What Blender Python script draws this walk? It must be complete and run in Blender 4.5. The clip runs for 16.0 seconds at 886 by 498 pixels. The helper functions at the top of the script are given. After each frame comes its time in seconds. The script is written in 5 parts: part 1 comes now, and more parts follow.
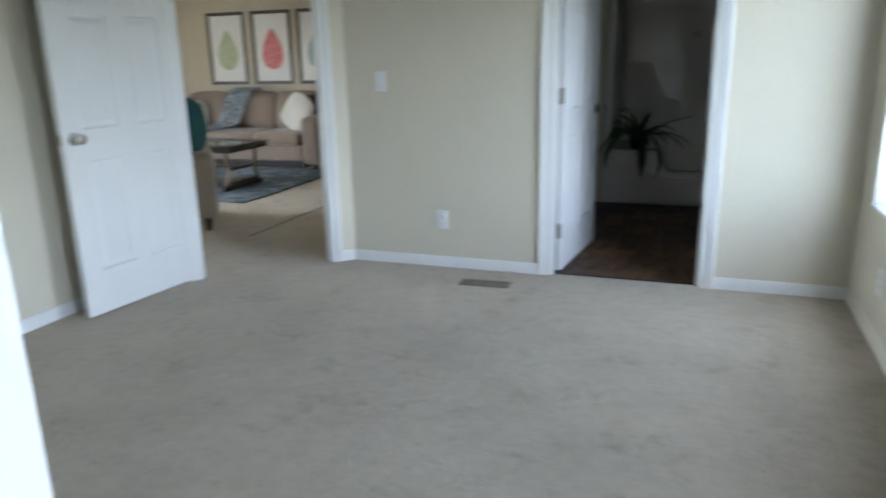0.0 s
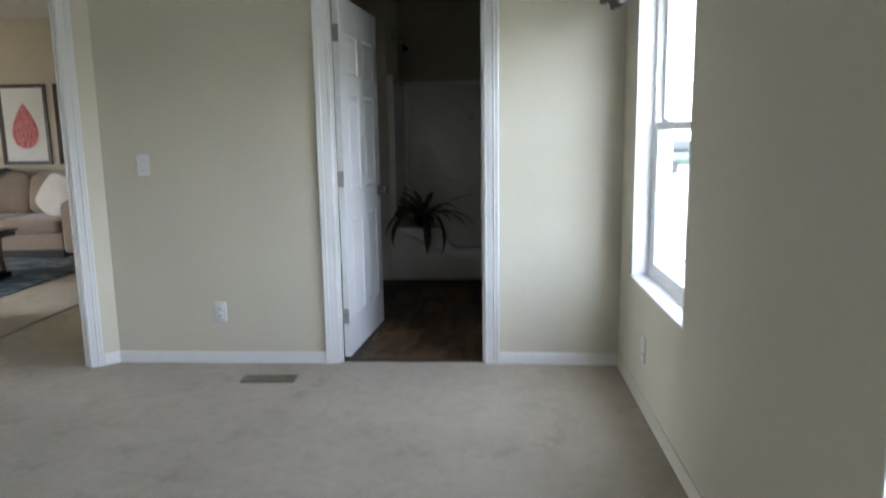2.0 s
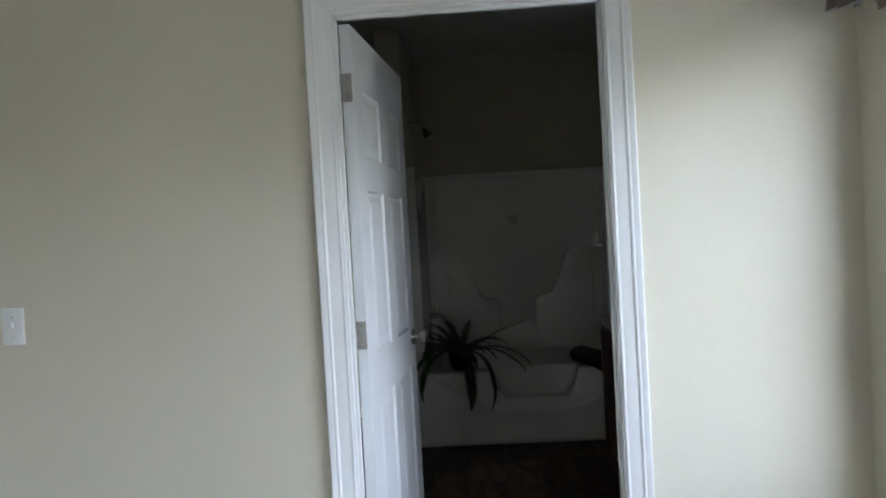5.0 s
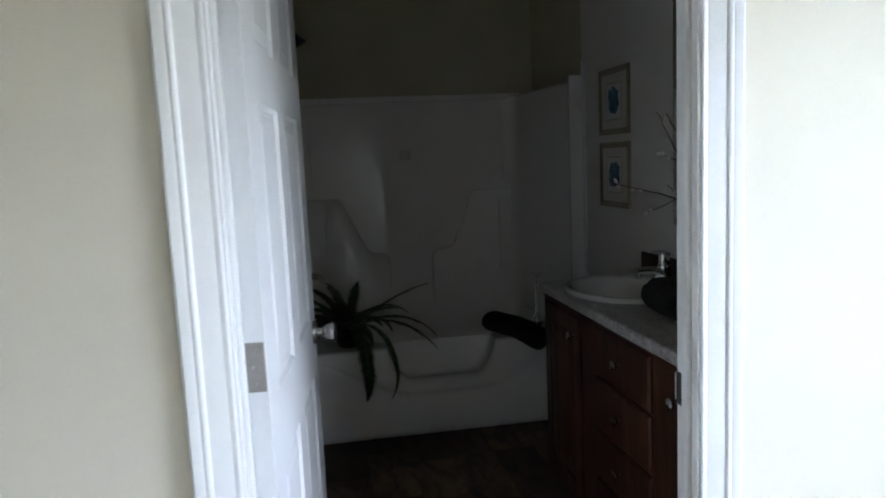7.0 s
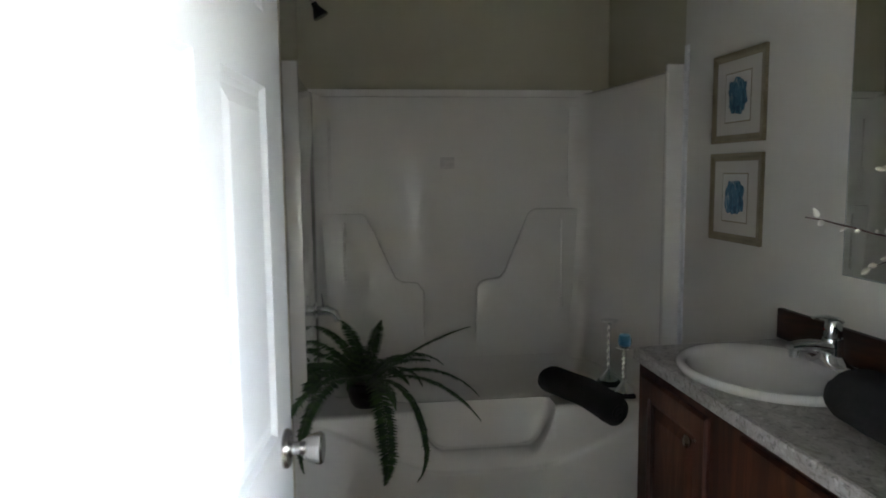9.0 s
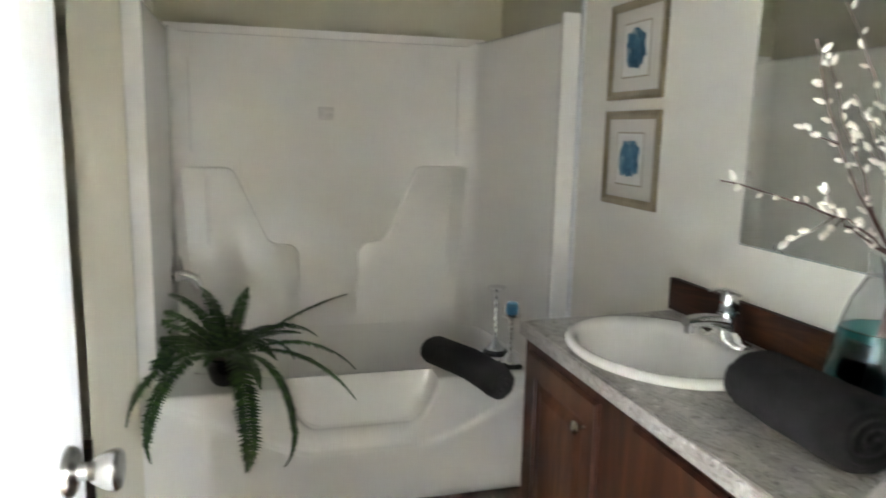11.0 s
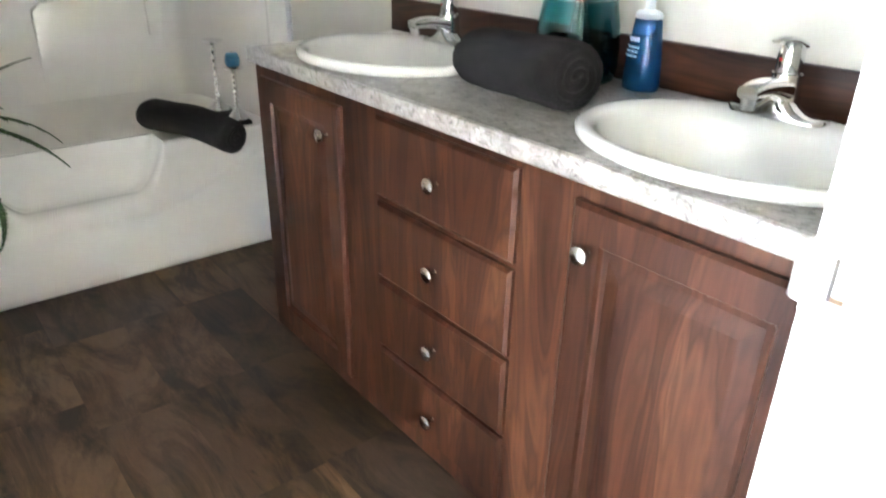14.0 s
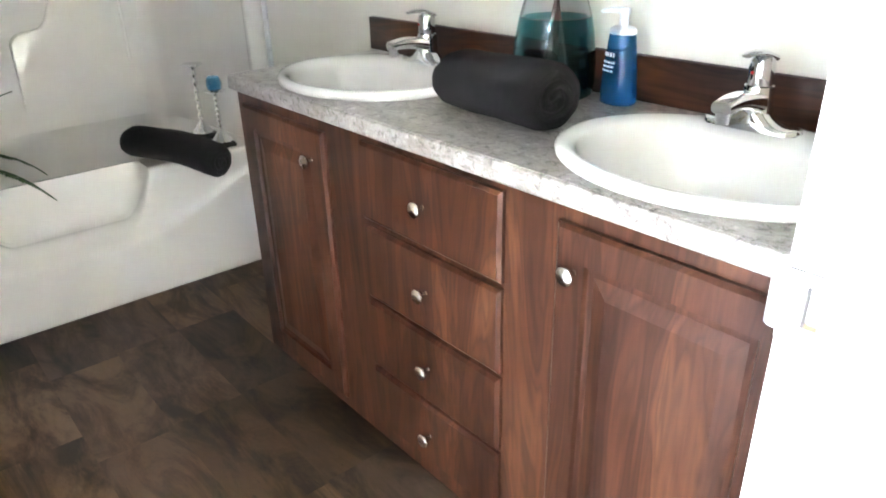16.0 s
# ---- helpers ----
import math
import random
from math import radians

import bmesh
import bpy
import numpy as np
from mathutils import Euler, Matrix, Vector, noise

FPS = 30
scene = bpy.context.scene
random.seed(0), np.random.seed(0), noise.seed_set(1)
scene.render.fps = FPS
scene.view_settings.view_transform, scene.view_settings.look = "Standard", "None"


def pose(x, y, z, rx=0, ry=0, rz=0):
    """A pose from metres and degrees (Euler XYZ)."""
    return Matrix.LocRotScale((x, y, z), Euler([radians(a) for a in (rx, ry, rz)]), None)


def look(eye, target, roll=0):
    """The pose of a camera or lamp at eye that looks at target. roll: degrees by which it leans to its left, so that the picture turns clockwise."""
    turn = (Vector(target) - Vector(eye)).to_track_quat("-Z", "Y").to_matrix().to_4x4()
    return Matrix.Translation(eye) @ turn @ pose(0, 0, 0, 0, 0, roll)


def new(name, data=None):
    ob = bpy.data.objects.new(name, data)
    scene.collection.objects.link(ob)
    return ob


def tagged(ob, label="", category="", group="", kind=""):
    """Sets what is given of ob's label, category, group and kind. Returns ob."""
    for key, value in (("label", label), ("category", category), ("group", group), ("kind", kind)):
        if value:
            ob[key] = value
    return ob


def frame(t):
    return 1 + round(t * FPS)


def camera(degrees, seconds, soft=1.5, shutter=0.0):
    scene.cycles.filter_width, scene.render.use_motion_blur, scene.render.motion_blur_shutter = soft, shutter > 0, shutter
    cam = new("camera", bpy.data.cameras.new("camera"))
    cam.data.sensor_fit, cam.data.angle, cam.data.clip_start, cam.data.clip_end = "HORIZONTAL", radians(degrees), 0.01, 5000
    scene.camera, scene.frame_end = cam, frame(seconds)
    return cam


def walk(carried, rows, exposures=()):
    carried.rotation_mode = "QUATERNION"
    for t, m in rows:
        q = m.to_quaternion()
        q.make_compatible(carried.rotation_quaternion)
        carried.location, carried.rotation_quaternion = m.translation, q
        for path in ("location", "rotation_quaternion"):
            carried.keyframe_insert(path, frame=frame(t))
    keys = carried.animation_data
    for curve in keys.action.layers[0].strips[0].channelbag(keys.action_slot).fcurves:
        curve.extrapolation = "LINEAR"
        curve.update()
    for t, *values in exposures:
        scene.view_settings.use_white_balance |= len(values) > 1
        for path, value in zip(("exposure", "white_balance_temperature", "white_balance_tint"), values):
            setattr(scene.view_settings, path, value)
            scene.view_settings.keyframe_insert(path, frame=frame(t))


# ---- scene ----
cam = camera(64.3, 16.0, soft=1.8, shutter=0.5)
PATH = [
    (0, (0.765, -3.968, 1.257), (0.093, -2.158, 0.734), -1.3),
    (0.5, (0.801, -3.989, 1.223), (0.49, -2.082, 0.708), -0.5),
    (1, (0.833, -4.008, 1.222), (0.741, -2.092, 0.657), -0.3),
    (1.5, (0.818, -3.967, 1.259), (0.78, -2.024, 0.788), -0.3),
    (2, (0.815, -3.796, 1.289), (0.685, -1.827, 0.959), -0.9),
    (2.5, (0.812, -3.582, 1.316), (0.657, -1.595, 1.144), 0.9),
    (3, (0.721, -3.332, 1.331), (0.572, -1.346, 1.149), -2.6),
    (3.5, (0.604, -3.058, 1.338), (0.473, -1.065, 1.243), -0.8),
    (4, (0.563, -2.711, 1.356), (0.424, -0.716, 1.315), -3.0),
    (4.2, (0.523, -2.594, 1.348), (0.384, -0.599, 1.323), -3.1),
    (6.3, (0.12, -1.474, 1.383), (0.345, 0.508, 1.239), -1.8),
    (6.5, (0.082, -1.39, 1.402), (0.374, 0.582, 1.238), -1.6),
    (7, (0.123, -1.157, 1.382), (0.464, 0.797, 1.129), -2.6),
    (7.5, (0.184, -0.943, 1.378), (0.443, 1.027, 1.146), -2.4),
    (8, (0.171, -0.720, 1.383), (0.418, 1.249, 1.140), -0.8),
    (8.2, (0.168, -0.640, 1.383), (0.393, 1.336, 1.169), -1.0),
    (10.3, (0.307, -0.073, 1.344), (0.625, 1.882, 1.067), 0.7),
    (10.5, (0.303, -0.076, 1.349), (0.647, 1.872, 1.049), 0.7),
    (11, (0.313, -0.102, 1.35), (0.845, 1.798, 1.019), 1.3),
    (11.5, (0.313, -0.13, 1.345), (1.112, 1.656, 0.934), 2.0),
    (12, (0.304, -0.137, 1.344), (1.31, 1.527, 0.879), 2.4),
    (12.5, (0.296, -0.139, 1.342), (1.393, 1.456, 0.839), 2.0),
    (13, (0.265, -0.132, 1.278), (1.398, 1.425, 0.739), 1.8),
    (13.5, (0.261, -0.132, 1.215), (1.403, 1.344, 0.495), 1.2),
    (14, (0.254, -0.132, 1.17), (1.396, 1.27, 0.315), 1.2),
    (14.5, (0.257, -0.13, 1.165), (1.428, 1.174, 0.201), 1.7),
    (15, (0.264, -0.128, 1.178), (1.436, 1.172, 0.211), 1.1),
    (15.5, (0.269, -0.132, 1.198), (1.437, 1.211, 0.287), -0.3),
    (16, (0.257, -0.135, 1.21), (1.421, 1.252, 0.359), -1.3),
]
EXPOSURES = [(0.0, 5.27, 5850, 9), (1.0, 5.32, 6150, 11), (2.5, 4.97, 6200, 13), (4.2, 5.05, 6150, 13), (6.3, 5.53, 5930, 14), (7.2, 5.75, 6000, 14), (8.2, 6.44, 6150, 13), (10.3, 8.62, 6750, 11), (11.5, 9.12, 6700, 12), (12.5, 9.2, 6600, 12), (13.5, 9.36, 6600, 13), (14.0, 9.62, 6540, 14), (16.0, 9.82, 6480, 14)]
walk(cam, [(t, look(e, g, r)) for t, e, g, r in PATH], EXPOSURES)

# ---- world and light ----
world = bpy.data.worlds.new("sky")
scene.world = world
world.use_nodes = True
wnt = world.node_tree
sky = wnt.nodes.new("ShaderNodeTexSky")
sky.sky_type = "NISHITA"
sky.sun_disc = False
sky.sun_elevation = radians(52)
sky.sun_rotation = radians(250)
sky.air_density, sky.dust_density, sky.ozone_density = 1.0, 4.0, 1.0
haze = wnt.nodes.new("ShaderNodeHueSaturation")
haze.inputs["Saturation"].default_value = 0.45
wnt.links.new(sky.outputs[0], haze.inputs["Color"])
wnt.links.new(haze.outputs[0], wnt.nodes["Background"].inputs[0])
wnt.nodes["Background"].inputs[1].default_value = 0.15
sun = new("sun", bpy.data.lights.new("sun", "SUN"))
sun.data.energy, sun.data.angle, sun.data.color = 0.6, radians(12), (1.0, 0.96, 0.9)
sun.matrix_world = look((-8, -6, 13), (0, 0, 0))


def portal(name, x, y, z, sy, sz, turn):
    """A sky portal in a window's opening."""
    ob = new(name, bpy.data.lights.new(name, "AREA"))
    ob.data.shape, ob.data.size, ob.data.size_y = "RECTANGLE", sy, sz
    ob.data.cycles.is_portal = True
    ob.matrix_world = pose(x, y, z, 90, 0, turn)
    return ob


portal("sky_portal", 1.72, -0.78, 1.29, 0.94, 1.46, 90)
portal("sky_portal", 1.72, -3.03, 1.29, 0.94, 1.46, 90)
# portal for the added, unseen living room window
portal("sky_portal", -7.08, 0.6, 1.3, 1.6, 1.5, -90)


# ---- materials ----
def nodes_of(name):
    m = bpy.data.materials.new(name)
    m.use_nodes = True
    nt = m.node_tree
    return m, nt, nt.nodes["Principled BSDF"]


def coords(nt, stretch=(1, 1, 1)):
    tc = nt.nodes.new("ShaderNodeTexCoord")
    mp = nt.nodes.new("ShaderNodeMapping")
    mp.inputs["Scale"].default_value = stretch
    nt.links.new(tc.outputs["Object"], mp.inputs[0])
    return mp.outputs[0]


def noise_tex(nt, vec, scale, detail=4, rough=0.6, dist=0.0):
    n = nt.nodes.new("ShaderNodeTexNoise")
    n.inputs["Scale"].default_value = scale
    n.inputs["Detail"].default_value = detail
    n.inputs["Roughness"].default_value = rough
    n.inputs["Distortion"].default_value = dist
    nt.links.new(vec, n.inputs["Vector"])
    return n.outputs["Fac"]


def ramp(nt, fac, stops):
    r = nt.nodes.new("ShaderNodeValToRGB")
    el = r.color_ramp.elements
    while len(el) < len(stops):
        el.new(0.5)
    for e, (p, c) in zip(el, stops):
        e.position, e.color = p, (*c, 1)
    nt.links.new(fac, r.inputs[0])
    return r.outputs[0]


def mix(nt, fac, a, b, mode="MIX"):
    n = nt.nodes.new("ShaderNodeMix")
    n.data_type, n.blend_type = "RGBA", mode
    if isinstance(fac, float):
        n.inputs[0].default_value = fac
    else:
        nt.links.new(fac, n.inputs[0])
    for s, v in ((6, a), (7, b)):
        if isinstance(v, tuple):
            n.inputs[s].default_value = (*v, 1)
        else:
            nt.links.new(v, n.inputs[s])
    return n.outputs[2]


def bump(nt, bsdf, height, strength, dist=0.01):
    b = nt.nodes.new("ShaderNodeBump")
    b.inputs["Strength"].default_value = strength
    b.inputs["Distance"].default_value = dist
    nt.links.new(height, b.inputs["Height"])
    nt.links.new(b.outputs[0], bsdf.inputs["Normal"])


def surface(name, c, vary=0.06, rough=0.5, scale=3.0, fine=120.0, relief=0.1, metal=0.0, coat=0.0, stretch=(1, 1, 1), dist=0.002, sheen=0.0):
    """A plain surface: broad and fine variation of one colour, with fine relief."""
    m, nt, b = nodes_of(name)
    v = coords(nt, stretch)
    lo = tuple(x * (1 - vary) for x in c)
    hi = tuple(min(1, x * (1 + vary)) for x in c)
    broad = ramp(nt, noise_tex(nt, v, scale), ((0.3, lo), (0.7, hi)))
    f = noise_tex(nt, v, fine, 3)
    grain = ramp(nt, f, ((0.3, (1 - vary,) * 3), (0.7, (1, 1, 1))))
    nt.links.new(mix(nt, 0.6, broad, grain, "MULTIPLY"), b.inputs["Base Color"])
    b.inputs["Roughness"].default_value = rough
    b.inputs["Metallic"].default_value = metal
    b.inputs["Coat Weight"].default_value = coat
    b.inputs["Sheen Weight"].default_value = sheen
    if relief:
        bump(nt, b, f, relief, dist)
    return m


def glass(name, tint=(1, 1, 1), rough=0.0, ior=1.45):
    m, nt, b = nodes_of(name)
    b.inputs["Base Color"].default_value = (*tint, 1)
    b.inputs["Roughness"].default_value = rough
    b.inputs["IOR"].default_value = ior
    b.inputs["Transmission Weight"].default_value = 1.0
    return m


def pane_glass(name):
    """Thin window glass: clear, with a little mirror gloss."""
    m, nt, b = nodes_of(name)
    out = nt.nodes["Material Output"]
    tr = nt.nodes.new("ShaderNodeBsdfTransparent")
    tr.inputs[0].default_value = (0.93, 0.95, 0.95, 1)
    gl = nt.nodes.new("ShaderNodeBsdfGlossy")
    gl.inputs["Roughness"].default_value = 0.02
    ms = nt.nodes.new("ShaderNodeMixShader")
    ms.inputs[0].default_value = 0.05
    nt.links.new(tr.outputs[0], ms.inputs[1])
    nt.links.new(gl.outputs[0], ms.inputs[2])
    nt.links.new(ms.outputs[0], out.inputs[0])
    return m


def carpet_mat():
    m, nt, b = nodes_of("carpet")
    v = coords(nt)
    big = noise_tex(nt, v, 1.6, 5, 0.65, 0.1)
    mid = noise_tex(nt, v, 16, 5, 0.72)
    tuft = noise_tex(nt, v, 260, 2, 0.7)
    base = ramp(nt, big, ((0.3, (0.475, 0.418, 0.330)), (0.7, (0.585, 0.525, 0.420))))
    base = mix(nt, 0.5, base, ramp(nt, mid, ((0.34, (0.80, 0.788, 0.77)), (0.58, (1, 1, 1)))), "MULTIPLY")
    base = mix(nt, 0.7, base, ramp(nt, tuft, ((0.3, (0.62, 0.61, 0.6)), (0.65, (1, 1, 1)))), "MULTIPLY")
    spot = noise_tex(nt, v, 4.2, 7, 0.75, 0.15)
    base = mix(nt, 0.75, base, ramp(nt, spot, ((0.30, (0.70, 0.68, 0.64)), (0.46, (1, 1, 1)))), "MULTIPLY")
    nt.links.new(base, b.inputs["Base Color"])
    b.inputs["Roughness"].default_value = 0.95
    b.inputs["Sheen Weight"].default_value = 0.15
    b.inputs["Specular IOR Level"].default_value = 0.1
    add = nt.nodes.new("ShaderNodeMath")
    add.operation = "MULTIPLY_ADD"
    add.inputs[1].default_value = 2.5
    nt.links.new(mid, add.inputs[0])
    nt.links.new(tuft, add.inputs[2])
    bump(nt, b, add.outputs[0], 0.6, 0.006)
    return m


def walnut_mat(name, along, hair):
    m, nt, b = nodes_of(name)
    v = coords(nt, along)
    w = noise_tex(nt, v, 10, 3, 0.55, 1.1)
    rings = nt.nodes.new("ShaderNodeMath")
    rings.operation = "MULTIPLY"
    rings.inputs[1].default_value = 10.0
    nt.links.new(w, rings.inputs[0])
    wrap = nt.nodes.new("ShaderNodeMath")
    wrap.operation = "PINGPONG"
    wrap.inputs[1].default_value = 0.5
    nt.links.new(rings.outputs[0], wrap.inputs[0])
    fine = noise_tex(nt, coords(nt, hair), 150, 3, 0.6)
    base = ramp(nt, w, ((0.30, (0.023, 0.0080, 0.0045)), (0.45, (0.047, 0.0168, 0.0085)), (0.58, (0.074, 0.0275, 0.0138)), (0.74, (0.128, 0.055, 0.028))))
    base = mix(nt, 0.6, base, ramp(nt, wrap.outputs[0], ((0.0, (0.46, 0.43, 0.42)), (0.22, (0.90, 0.89, 0.88)), (0.5, (1.2, 1.17, 1.13)))), "MULTIPLY")
    base = mix(nt, 0.38, base, ramp(nt, fine, ((0.35, (0.55, 0.5, 0.48)), (0.6, (1, 1, 1)))), "MULTIPLY")
    nt.links.new(base, b.inputs["Base Color"])
    b.inputs["Roughness"].default_value = 0.44
    b.inputs["Specular IOR Level"].default_value = 0.24
    bump(nt, b, fine, 0.12, 0.001)
    return m


def plank_mat(name, depth):
    m, nt, b = nodes_of(name)
    oi = nt.nodes.new("ShaderNodeObjectInfo")
    v = coords(nt, (1, 0.34, 1))
    off = nt.nodes.new("ShaderNodeVectorMath")
    off.operation = "MULTIPLY_ADD"
    off.inputs[1].default_value = (37, 53, 11)
    nt.links.new(oi.outputs["Random"], off.inputs[0])
    nt.links.new(v, off.inputs[2])
    cloud = noise_tex(nt, off.outputs[0], 7, 6, 0.66, 1.2)
    grain = noise_tex(nt, off.outputs[0], 70, 4, 0.7, 0.4)
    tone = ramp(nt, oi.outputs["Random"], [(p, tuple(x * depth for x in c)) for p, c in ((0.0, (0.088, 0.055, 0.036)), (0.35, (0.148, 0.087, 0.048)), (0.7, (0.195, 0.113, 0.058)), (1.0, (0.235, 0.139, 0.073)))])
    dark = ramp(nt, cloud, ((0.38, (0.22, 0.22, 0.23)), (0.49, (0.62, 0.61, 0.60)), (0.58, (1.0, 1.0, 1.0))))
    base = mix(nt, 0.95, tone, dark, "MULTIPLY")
    base = mix(nt, 0.42, base, ramp(nt, grain, ((0.3, (0.55, 0.54, 0.53)), (0.65, (1, 1, 1)))), "MULTIPLY")
    knot = noise_tex(nt, off.outputs[0], 24, 6, 0.75, 0.3)
    base = mix(nt, 0.7, base, ramp(nt, knot, ((0.29, (0.22, 0.21, 0.21)), (0.37, (1, 1, 1)))), "MULTIPLY")
    nt.links.new(base, b.inputs["Base Color"])
    b.inputs["Roughness"].default_value = 0.5
    b.inputs["Specular IOR Level"].default_value = 0.3
    bump(nt, b, grain, 0.1, 0.001)
    return m


def laminate_stone(name, light):
    m, nt, b = nodes_of(name)
    v = coords(nt)
    vs = coords(nt, (1, 0.55, 1))
    a = noise_tex(nt, vs, 24, 7, 0.76, 0.9)
    c = noise_tex(nt, v, 64, 5, 0.8, 0.8)
    base = ramp(nt, a, ((0.32, tuple(x * light for x in (0.27, 0.240, 0.205))), (0.47, tuple(x * light for x in (0.43, 0.402, 0.365))), (0.62, tuple(x * light for x in (0.58, 0.555, 0.52)))))
    speck = ramp(nt, c, ((0.37, (0.10, 0.095, 0.10)), (0.43, (0.55, 0.54, 0.53)), (0.48, (1, 1, 1))))
    base = mix(nt, 0.68, base, speck, "MULTIPLY")
    hi = ramp(nt, noise_tex(nt, v, 48, 3, 0.6), ((0.6, (0, 0, 0)), (0.7, (0.2, 0.2, 0.2))))
    base = mix(nt, 1.0, base, hi, "ADD")
    nt.links.new(base, b.inputs["Base Color"])
    b.inputs["Roughness"].default_value = 0.28
    bump(nt, b, c, 0.04, 0.001)
    return m


def leaf_mat(name, c1, c2):
    m, nt, b = nodes_of(name)
    g = nt.nodes.new("ShaderNodeNewGeometry")
    base = ramp(nt, g.outputs["Random Per Island"], ((0.0, c1), (1.0, c2)))
    nt.links.new(base, b.inputs["Base Color"])
    b.inputs["Roughness"].default_value = 0.5
    b.inputs["Specular IOR Level"].default_value = 0.35
    return m


WALL = surface("cream_wall_panel", (0.672, 0.633, 0.522), 0.025, 0.62, 1.2, 240, 0.06)
BATHWALL = surface("pale_wall_panel", (0.74, 0.72, 0.66), 0.025, 0.55, 1.2, 240, 0.06)
CEIL = surface("ceiling_white", (0.58, 0.57, 0.54), 0.03, 0.9, 2, 90, 0.3)
TRIM = surface("white_trim", (0.80, 0.81, 0.81), 0.025, 0.38, 2, 200, 0.03)
DOORW = surface("white_door_paint", (0.785, 0.80, 0.805), 0.03, 0.42, 2, 150, 0.06, stretch=(1, 1, 0.15))
VINYL = surface("white_vinyl", (0.82, 0.83, 0.83), 0.02, 0.35, 3, 200, 0.02)
CARPET = carpet_mat()
SEAM = surface("carpet_seam", (0.20, 0.175, 0.15), 0.2, 0.95, 12, 200, 0.3)
WALNUT = walnut_mat("walnut_laminate", (1, 1, 0.13), (1, 1, 0.03))
WALNUT_LONG = walnut_mat("walnut_laminate_lengthwise", (1, 0.13, 1), (1, 0.03, 1))
PLANK = plank_mat("vinyl_plank", 1.0)
PLANK_DARK = plank_mat("vinyl_plank_dark", 0.50)
GROUT = surface("plank_joint", (0.03, 0.024, 0.02), 0.2, 0.7)
STONE = laminate_stone("speckled_laminate", 0.8)
STONE_EDGE = laminate_stone("speckled_laminate_edge", 0.74)
ACRYL = surface("white_acrylic", (0.87, 0.85, 0.81), 0.02, 0.09, 1.5, 14, 0.02, coat=0.4, dist=0.004)
CHINA = surface("white_porcelain", (0.83, 0.82, 0.80), 0.015, 0.09, 2, 40, 0.0, coat=0.5)
CHROME = surface("chrome", (0.78, 0.79, 0.80), 0.03, 0.08, 6, 80, 0.0, metal=1.0)
NICKEL = surface("satin_nickel", (0.52, 0.50, 0.47), 0.06, 0.27, 8, 160, 0.02, metal=1.0)
BRASSY = surface("dull_steel", (0.42, 0.40, 0.37), 0.1, 0.4, 20, 200, 0.05, metal=1.0)
DARK = surface("dark_slot", (0.012, 0.012, 0.012), 0.1, 0.6)
MIRROR, _nt, _b = nodes_of("mirror_silver")
_b.inputs["Base Color"].default_value = (0.86, 0.89, 0.87, 1)
_b.inputs["Metallic"].default_value = 1.0
_b.inputs["Roughness"].default_value = 0.006
PANE = pane_glass("window_glass")
FRAMEGOLD = surface("champagne_frame", (0.38, 0.32, 0.215), 0.12, 0.34, 10, 120, 0.08, metal=0.75)
MATBOARD = surface("white_mat_board", (0.80, 0.79, 0.76), 0.02, 0.8, 4, 150, 0.03)
PAPER = surface("cream_paper", (0.76, 0.74, 0.69), 0.05, 0.8, 8, 100, 0.03)
TOWEL = surface("charcoal_terry", (0.0125, 0.011, 0.011), 0.35, 0.95, 18, 420, 0.9, dist=0.004, sheen=0.05)
TOWEL.node_tree.nodes["Principled BSDF"].inputs["Specular IOR Level"].default_value = 0.12
TOWELB = surface("black_terry", (0.007, 0.0065, 0.0065), 0.4, 0.95, 18, 420, 0.9, dist=0.004, sheen=0.02)
BLACKGLOSS = surface("black_gloss", (0.012, 0.012, 0.013), 0.1, 0.12, coat=0.4)
CANDLE = surface("blue_wax", (0.05, 0.24, 0.42), 0.12, 0.45, 20, 90, 0.1)
VASEGLASS = glass("smoky_glass", (0.86, 0.88, 0.88))
TEAL = glass("teal_glass", (0.11, 0.44, 0.49))
CUPGLASS = glass("blue_cup_glass", (0.55, 0.80, 0.95))
TWIG = surface("brown_twig", (0.085, 0.042, 0.035), 0.3, 0.75, 40, 200, 0.5)
CATKIN = surface("white_catkin", (0.80, 0.78, 0.70), 0.08, 0.85, 60, 300, 0.3, sheen=0.3)
SOAP = surface("blue_soap", (0.018, 0.23, 0.66), 0.1, 0.06, 8, 60, 0.0)
SOAP.node_tree.nodes["Principled BSDF"].inputs["Transmission Weight"].default_value = 0.72
CLEARP = surface("frosted_plastic", (0.72, 0.76, 0.80), 0.04, 0.3, 8, 80, 0.0)
INK = surface("white_ink", (0.78, 0.82, 0.88), 0.03, 0.5)
FERN = leaf_mat("fern_green", (0.012, 0.036, 0.012), (0.055, 0.112, 0.026))
STEM = surface("fern_stem", (0.03, 0.06, 0.02), 0.2, 0.6)
POT = surface("dark_glazed_pot", (0.02, 0.015, 0.013), 0.3, 0.25, 12, 60, 0.1)
IRON = surface("wrought_iron", (0.02, 0.018, 0.016), 0.2, 0.5, 20, 100, 0.2)
FABRIC = surface("taupe_upholstery", (0.235, 0.182, 0.135), 0.08, 0.9, 5, 260, 0.5, sheen=0.3)
FABRIC2 = surface("beige_upholstery", (0.27, 0.225, 0.165), 0.08, 0.9, 5, 260, 0.5, sheen=0.3)
VALANCE = surface("taupe_curtain", (0.150, 0.112, 0.098), 0.15, 0.7, 8, 300, 0.3, sheen=0.3)
LINING = surface("pale_lining", (0.46, 0.43, 0.42), 0.05, 0.8)
PILLOW = surface("white_pillow", (0.56, 0.54, 0.50), 0.05, 0.9, 10, 200, 0.3)
